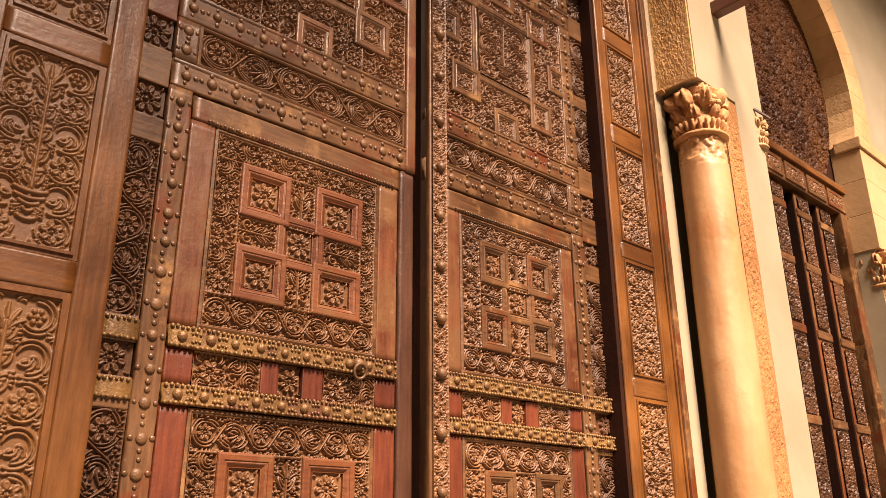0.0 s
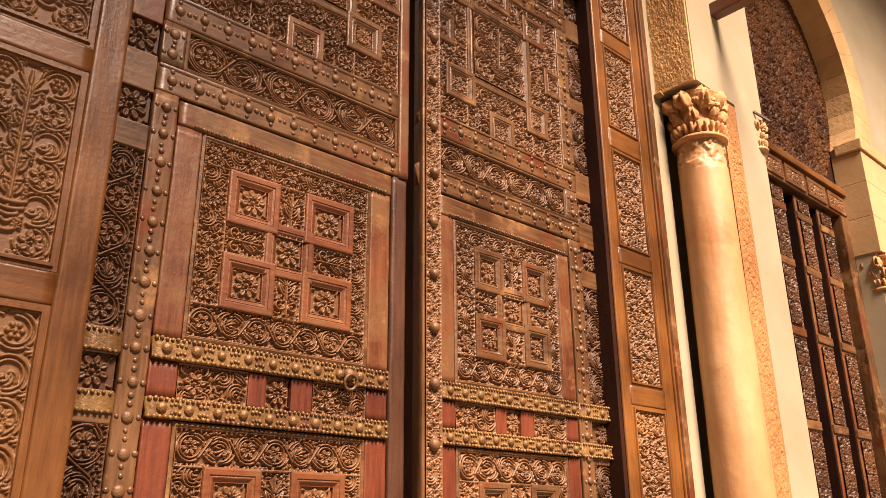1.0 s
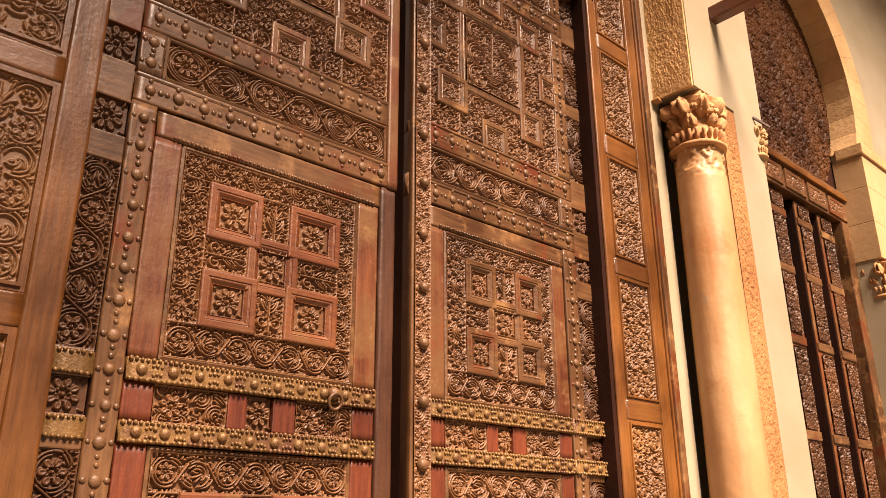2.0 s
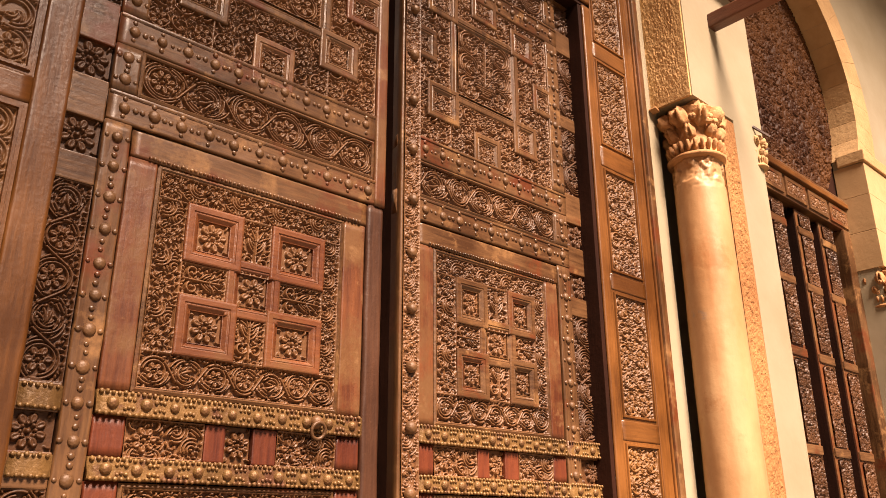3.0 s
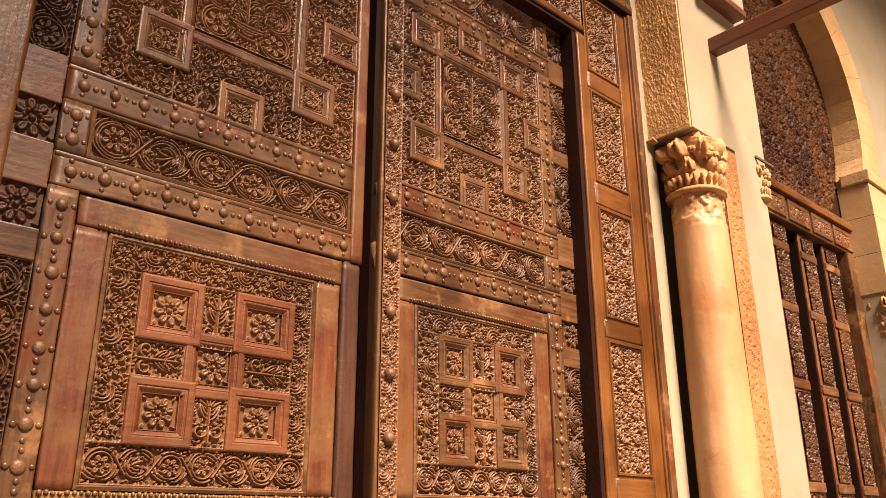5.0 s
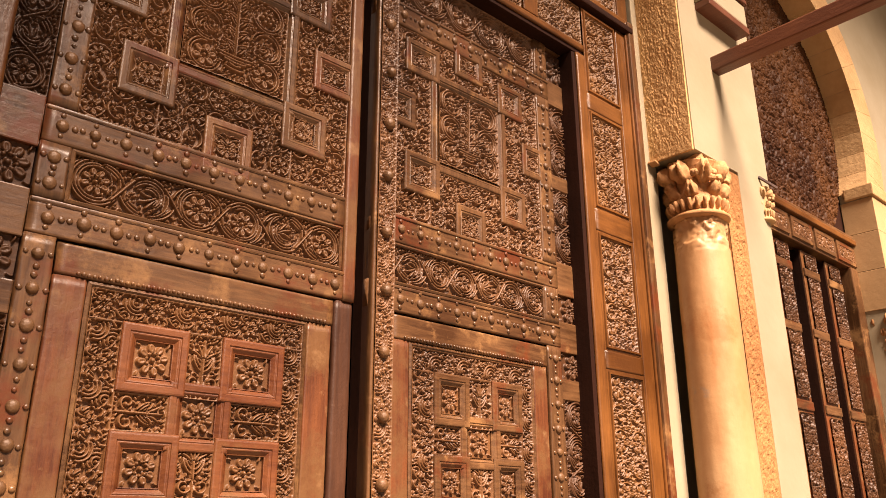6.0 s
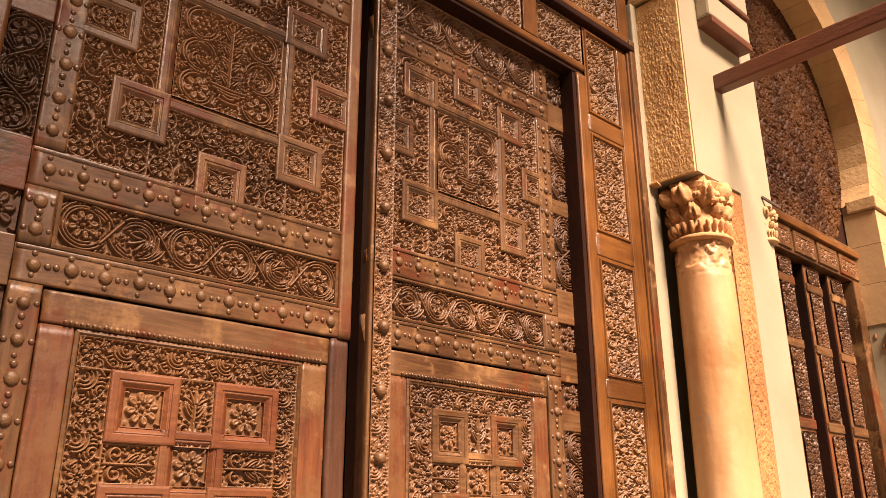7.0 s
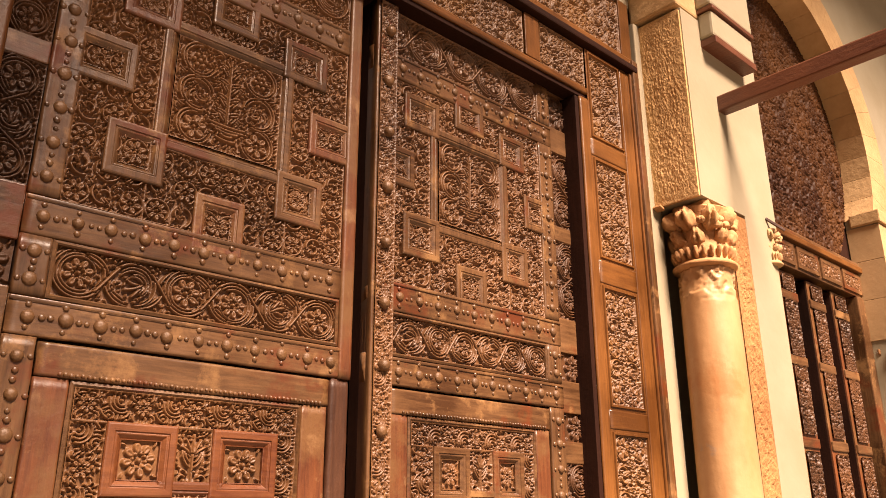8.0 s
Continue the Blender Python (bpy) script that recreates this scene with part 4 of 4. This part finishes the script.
for x0, x1 in ((0.80, 0.86), (1.50, 1.585), (-0.86, -0.80), (-1.60, -1.50)):
    part("muntin", slab(x0, x1, FRONT, 0.0, 3.87, 4.205, 0.004), frame_up, SUR)


# ---- columns ----
def capital_mesh(r, z0, z1, cx, cy, seed):
    """A worn leafy capital: ribbed basket, eight bulging leaves, corner scrolls and a thin abacus."""
    rng = random.Random(seed)
    h = z1 - z0
    bm = lathe([(r * 0.98, z0), (r * 1.14, z0 + h * 0.02), (r * 1.18, z0 + h * 0.06), (r * 1.08, z0 + h * 0.10), (r * 0.98, z0 + h * 0.12), (r * 0.98, z0 + h * 0.35),
                (r * 0.86, z0 + h * 0.45), (r * 0.84, z0 + h * 0.92), (r * 1.0, z0 + h * 0.985), (r * 1.0, z0 + h)], 40, cx, cy, wob=0.004)

    def bulge(a, rad, z, out, wide, tall, tilt, cleft):
        """A swollen leaf end with a cleft down its middle, hanging over the bell."""
        k = r / 0.125
        c, s = math.cos(a), math.sin(a)
        one = bmesh.ops.create_icosphere(bm, subdivisions=3, radius=1.0)
        for v in one["verts"]:
            q = v.co.copy()
            n = 1 + 0.26 * noise.noise(q * 1.9 + Vector((seed * 3.1, a * 5, z * 9))) + 0.20 * noise.noise(q * 4.5 + Vector((a * 7, seed, z * 5)))
            n -= cleft * math.exp(-(q.y / 0.16) ** 2) * max(0, q.x) + 0.10 * math.cos(q.y * 9) * max(0, q.x)
            x, y = rad + q.x * out * k * n + tilt * k * q.z, q.y * wide * k * n * (1.0 - 0.25 * q.z)
            v.co = (cx + x * c - y * s, cy + x * s + y * c, z + q.z * tall * k * n)

    for k in range(24):                      # flutes of the basket
        a = 2 * math.pi * k / 24
        one = bmesh.ops.create_icosphere(bm, subdivisions=2, radius=1.0)
        for v in one["verts"]:
            q = v.co.copy()
            x, y = r * 1.05 + q.x * 0.016 * r / 0.125 + 0.010 * q.z * r / 0.125, q.y * 0.0100 * r / 0.125 / max(0.5, math.sqrt(max(0, 1 - q.z * q.z)))
            v.co = (cx + x * math.cos(a) - y * math.sin(a), cy + x * math.sin(a) + y * math.cos(a), z0 + h * (0.225 + 0.100 * q.z))
    for k in range(8):                       # lower leaves, then the heads under the top
        a = 2 * math.pi * (k + 0.5) / 8 + rng.uniform(-.08, .08)
        bulge(a, r * 0.98, z0 + h * rng.uniform(0.46, 0.52), 0.034, 0.029, 0.044, 0.014, 0.50)
    for k in range(8):
        a = 2 * math.pi * k / 8 + rng.uniform(-.08, .08)
        bulge(a, r * (1.00 if k % 2 else 0.95), z0 + h * rng.uniform(0.77, 0.82), rng.uniform(0.046, 0.054), rng.uniform(0.036, 0.044), 0.058, 0.014, 0.62)
    for k in range(10):                      # broken tips
        a = rng.uniform(0, 6.28)
        bulge(a, r * 1.16, z0 + h * rng.uniform(0.62, 0.74), 0.018, 0.020, 0.018, 0.0, 0.2)
    return bm


def abacus(cx, cy, half, z0, z1):
    """A slab with hollowed sides."""
    bm = bmesh.new()
    pts = []
    for k in range(4):
        a = math.pi / 4 + k * math.pi / 2
        for d in (-0.12, 0.12):
            pts.append((cx + half * 1.36 * math.cos(a + d), cy + half * 1.36 * math.sin(a + d)))
        m = a + math.pi / 4
        pts.append((cx + half * 0.86 * math.cos(m), cy + half * 0.86 * math.sin(m)))
    lo, hi = [bm.verts.new((x, y, z0)) for x, y in pts], [bm.verts.new((x, y, z1)) for x, y in pts]
    bm.faces.new(lo[::-1])
    bm.faces.new(hi)
    for k in range(12):
        bm.faces.new((lo[k], lo[(k + 1) % 12], hi[(k + 1) % 12], hi[k]))
    return bm


def column(cx, cy, r, z_neck, z_top, label, seed):
    c = thing("column", cx, cy, 0, label, "column", "gallery columns")
    part("base", lathe([(r * 1.5, 0), (r * 1.5, 0.10), (r * 1.45, 0.12), (r * 1.52, 0.16), (r * 1.4, 0.20), (r * 1.2, 0.22), (r * 1.25, 0.26), (r * 1.1, 0.29)], 40, cx, cy), worn_marble, c, smooth=True)
    zs = list(np.linspace(0.29, z_neck - 0.20, 36)) + list(np.linspace(z_neck - 0.19, z_neck, 34))
    bm = lathe([(r * (1.06 - 0.10 * (z / z_neck) ** 1.5), z) for z in zs], 96, cx, cy, wob=0.0022)
    for v in bm.verts:                       # flakes broken off below the capital
        d = Vector((v.co.x - cx, v.co.y - cy, 0))
        up = min(1, max(0, (v.co.z - z_neck + 0.17) / 0.09))
        deep = noise.noise((d.x * 15 + seed, d.y * 15, v.co.z * 12)) + 0.5 * noise.noise((d.x * 45, d.y * 45 + seed, v.co.z * 40)) + 0.25 * up - 0.18
        v.co -= d.normalized() * up * (0.011 * max(0, min(1, 9 * deep)) + 0.003 * noise.noise((d.x * 70, d.y * 70, v.co.z * 60)))
    part("shaft", bm, marble, c, "smooth cream marble shaft, chipped at the neck", smooth=True)
    part("capital", capital_mesh(r * 0.96, z_neck, z_top - 0.025, cx, cy, seed), worn_marble, c, "worn leafy carved stone capital", smooth=True)
    part("abacus", abacus(cx, cy, r * 0.68, z_top - 0.03, z_top), worn_marble, c)
    return c


column(1.800, -0.238, 0.130, 2.765, 3.083, "cream marble column with a worn leafy capital", 3)
tagged(part("engaged_capital", capital_mesh(0.055, 2.89, 3.085, 2.345, -0.300, 5), far_stone, smooth=True), "small worn leafy capital bedded in the plastered pier", "capital")
column(4.870, -0.043, 0.125, 2.60, 2.91, "cream marble column beside the far doorway", 8)

# ---- tie beam ----
tagged(part("tie_beam", slab(1.93, 2.005, -3.05, PIER + 0.002, 3.615, 3.70, 0.008), beam_red), "dark red painted wooden tie beam let into the pier", "beam")

# ---- small iron things on the pier ----
bm = slab(-0.06, 0.055, -0.005, 0.005, -0.007, 0.007, 0.002)
bmesh.ops.transform(bm, matrix=pose(2.33, PIER - 0.03, 3.10, 0, 32, -35), verts=bm.verts[:])
tagged(part("iron_cramp", bm, worn_dark), "dark iron cramp sticking out of the plastered pier", "cramp")
bm = slab(-0.02, 0.02, -0.03, 0.012, -0.005, 0.005, 0.002)
bmesh.ops.transform(bm, matrix=pose(1.640, -0.115, 3.075, 0, 18, 0), verts=bm.verts[:])
tagged(part("wall_hook", bm, worn_marble), "small pale plastered hook beside the door surround", "hook")

# ---- the far doorway ----
FAR = thing("far_door", 3.66, 0.2, 0, "dark carved door of upright boards in the next bay", "door")
# backing and board sides near-black, to paint the shade of the gaps
part("backing", slab(2.60, 4.66, 0.235, 0.28, 0, 3.24, 0), shade_dark_wood, FAR)
for k, x in enumerate((2.655, 3.045, 3.435, 3.865, 4.262)):
    bd = part("board", slab(x, x + 0.252, 0.160, 0.234, 0.02, 3.22, 0.003), shade_dark_wood, FAR)
    part("board_face", slab(x + 0.002, x + 0.250, 0.150, 0.162, 0.02, 3.22, 0.003), red_up, bd)
    cuts = (0.30, 0.85, 0.93, 1.45, 1.53, 2.07, 2.17, 2.60, 2.66, 3.03, 3.09, 3.20)
    for a, b in zip(cuts[::2], cuts[1::2]):
        carved(bd, "field", x + 0.035, x + 0.217, a, b, carved_dark, base=0.151, depth=0.016, res=0.005, wide=0.0062, cell=0.09)
    for z in (0.89, 1.49, 2.12, 2.63, 3.06):
        part("board_rail", slab(x + 0.004, x + 0.248, 0.138, 0.16, z - 0.03, z + 0.03, 0.008), brown_level, bd)
FS = thing("far_door_surround", 3.66, 0.15, 0, "carved brown wooden surround of the next doorway", "door frame")
part("post", slab(4.62, 4.78, 0.10, 0.28, 0, 3.24, 0.008), brown_up, FS)
part("post", slab(2.52, 2.62, 0.10, 0.28, 0, 3.24, 0.008), brown_up, FS)
part("lintel", slab(2.50, 4.80, 0.11, 0.28, 3.242, 3.43, 0.006), brown_level, FS)
for x in np.arange(2.56, 4.7, 0.37):
    part("lintel_moulding", rings(x, x + 0.33, 3.262, 3.415, [(0, 0.112), (0.002, 0.098), (0.03, 0.098), (0.034, 0.108)]), brown_level, FS)
    carved(FS, "scroll", x + 0.03, x + 0.30, 3.29, 3.388, carved_wood, base=0.109, depth=0.012, res=0.005, wide=0.006)
part("cornice", slab(2.50, 4.82, 0.075, 0.28, 3.432, 3.475, 0.008), frame_level, FS)
part("cornice", slab(2.50, 4.82, 0.095, 0.28, 3.477, 3.515, 0.008), brown_level, FS)

# carved tympanum under the far arch
TY = thing("tympanum", 3.66, 0.15, 3.517, "dark carved wooden panel filling the far arch", "panel")
bm = bmesh.new()
rim = [(3.66 + 1.186 * math.cos(a), 4.35 + 1.186 * math.sin(a)) for a in np.linspace(-0.42, math.pi + 0.42, 61)]
rim = [(4.745, 3.517)] + rim + [(2.575, 3.517)]
lo, hi = [bm.verts.new((x, 0.146, z)) for x, z in rim], [bm.verts.new((x, 0.26, z)) for x, z in rim]
bm.faces.new(lo)
bm.faces.new(hi[::-1])
for k in range(len(rim)):
    j = (k + 1) % len(rim)
    bm.faces.new((lo[k], hi[k], hi[j], lo[j]))
part("board", bm, shade_dark_wood, TY)
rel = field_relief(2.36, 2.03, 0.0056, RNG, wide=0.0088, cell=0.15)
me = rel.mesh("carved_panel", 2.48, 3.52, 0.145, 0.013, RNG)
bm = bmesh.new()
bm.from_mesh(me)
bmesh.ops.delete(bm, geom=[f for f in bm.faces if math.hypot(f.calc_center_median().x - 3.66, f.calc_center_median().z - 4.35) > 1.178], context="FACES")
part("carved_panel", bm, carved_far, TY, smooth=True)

# arch stones round the far bay, impost and jamb stones
ARCH = thing("far_arch", 3.66, -0.06, 3.86, "ochre stone voussoirs of the horseshoe arch", "arch")
n = 26
a0 = -0.42
for k in range(n):
    a, b = a0 + (math.pi - 2 * a0) * (k + 0.006) / n, a0 + (math.pi - 2 * a0) * (k + 0.994) / n
    bm = bmesh.new()
    g = []
    for y in (-0.075, 0.139):
        g.append([bm.verts.new((3.66 + q * math.cos(c), y, 4.35 + q * math.sin(c))) for q, c in ((1.183, a), (1.52, a), (1.52, b), (1.183, b))])
    bm.faces.new(g[0])
    for i in range(4):
        bm.faces.new((g[0][i], g[1][i], g[1][(i + 1) % 4], g[0][(i + 1) % 4]))
    bmesh.ops.recalc_face_normals(bm, faces=bm.faces[:])
    part("voussoir", bm, arch_stone, ARCH)
tagged(part("impost", slab(4.72, 5.50, -0.12, 0.10, 3.80, 3.90, 0.010), arch_stone), "thin ochre stone impost under the far arch", "impost", kind="structure")
for z0, z1 in ((2.912, 3.22), (3.22, 3.52), (3.52, 3.79)):
    tagged(part("jamb_stone", slab(4.736, 5.60, -0.10, 0.139, z0 + 0.0015, z1, 0.003), far_stone), "squared ochre stone of the far pier", "stone", "stones of the far pier", "structure")
z, k = 0.0, 0
while z < 2.90:
    h = (0.36, 0.42, 0.31, 0.39)[k % 4]
    tagged(part("jamb_stone", slab(4.785, 5.60, 0.13, 0.40, z + 0.0015, min(z + h, 2.909), 0.003), far_stone), "squared ochre stone of the far pier", "stone", "stones of the far pier", "structure")
    z += h
    k += 1

# ---- corbel over the tie beam ----
CORBEL = thing("corbel", 2.05, PIER, 3.94, "plastered corbel on a dark red wooden plate", "corbel")
part("plate", slab(1.837, 2.26, PIER - 0.082, PIER + 0.004, 3.942, 3.982, 0.004), beam_red, CORBEL, "dark red wooden plate")
part("block", slab(1.832, 2.26, PIER - 0.076, PIER + 0.004, 3.984, 4.130, 0.014), plaster, CORBEL)
part("lip", slab(1.826, 2.26, PIER - 0.090, PIER + 0.004, 4.132, 4.158, 0.005), beam_red, CORBEL, "thin dark red wooden lip")
part("block", slab(1.822, 2.26, PIER - 0.084, PIER + 0.004, 4.160, 4.70, 0.014), plaster, CORBEL)
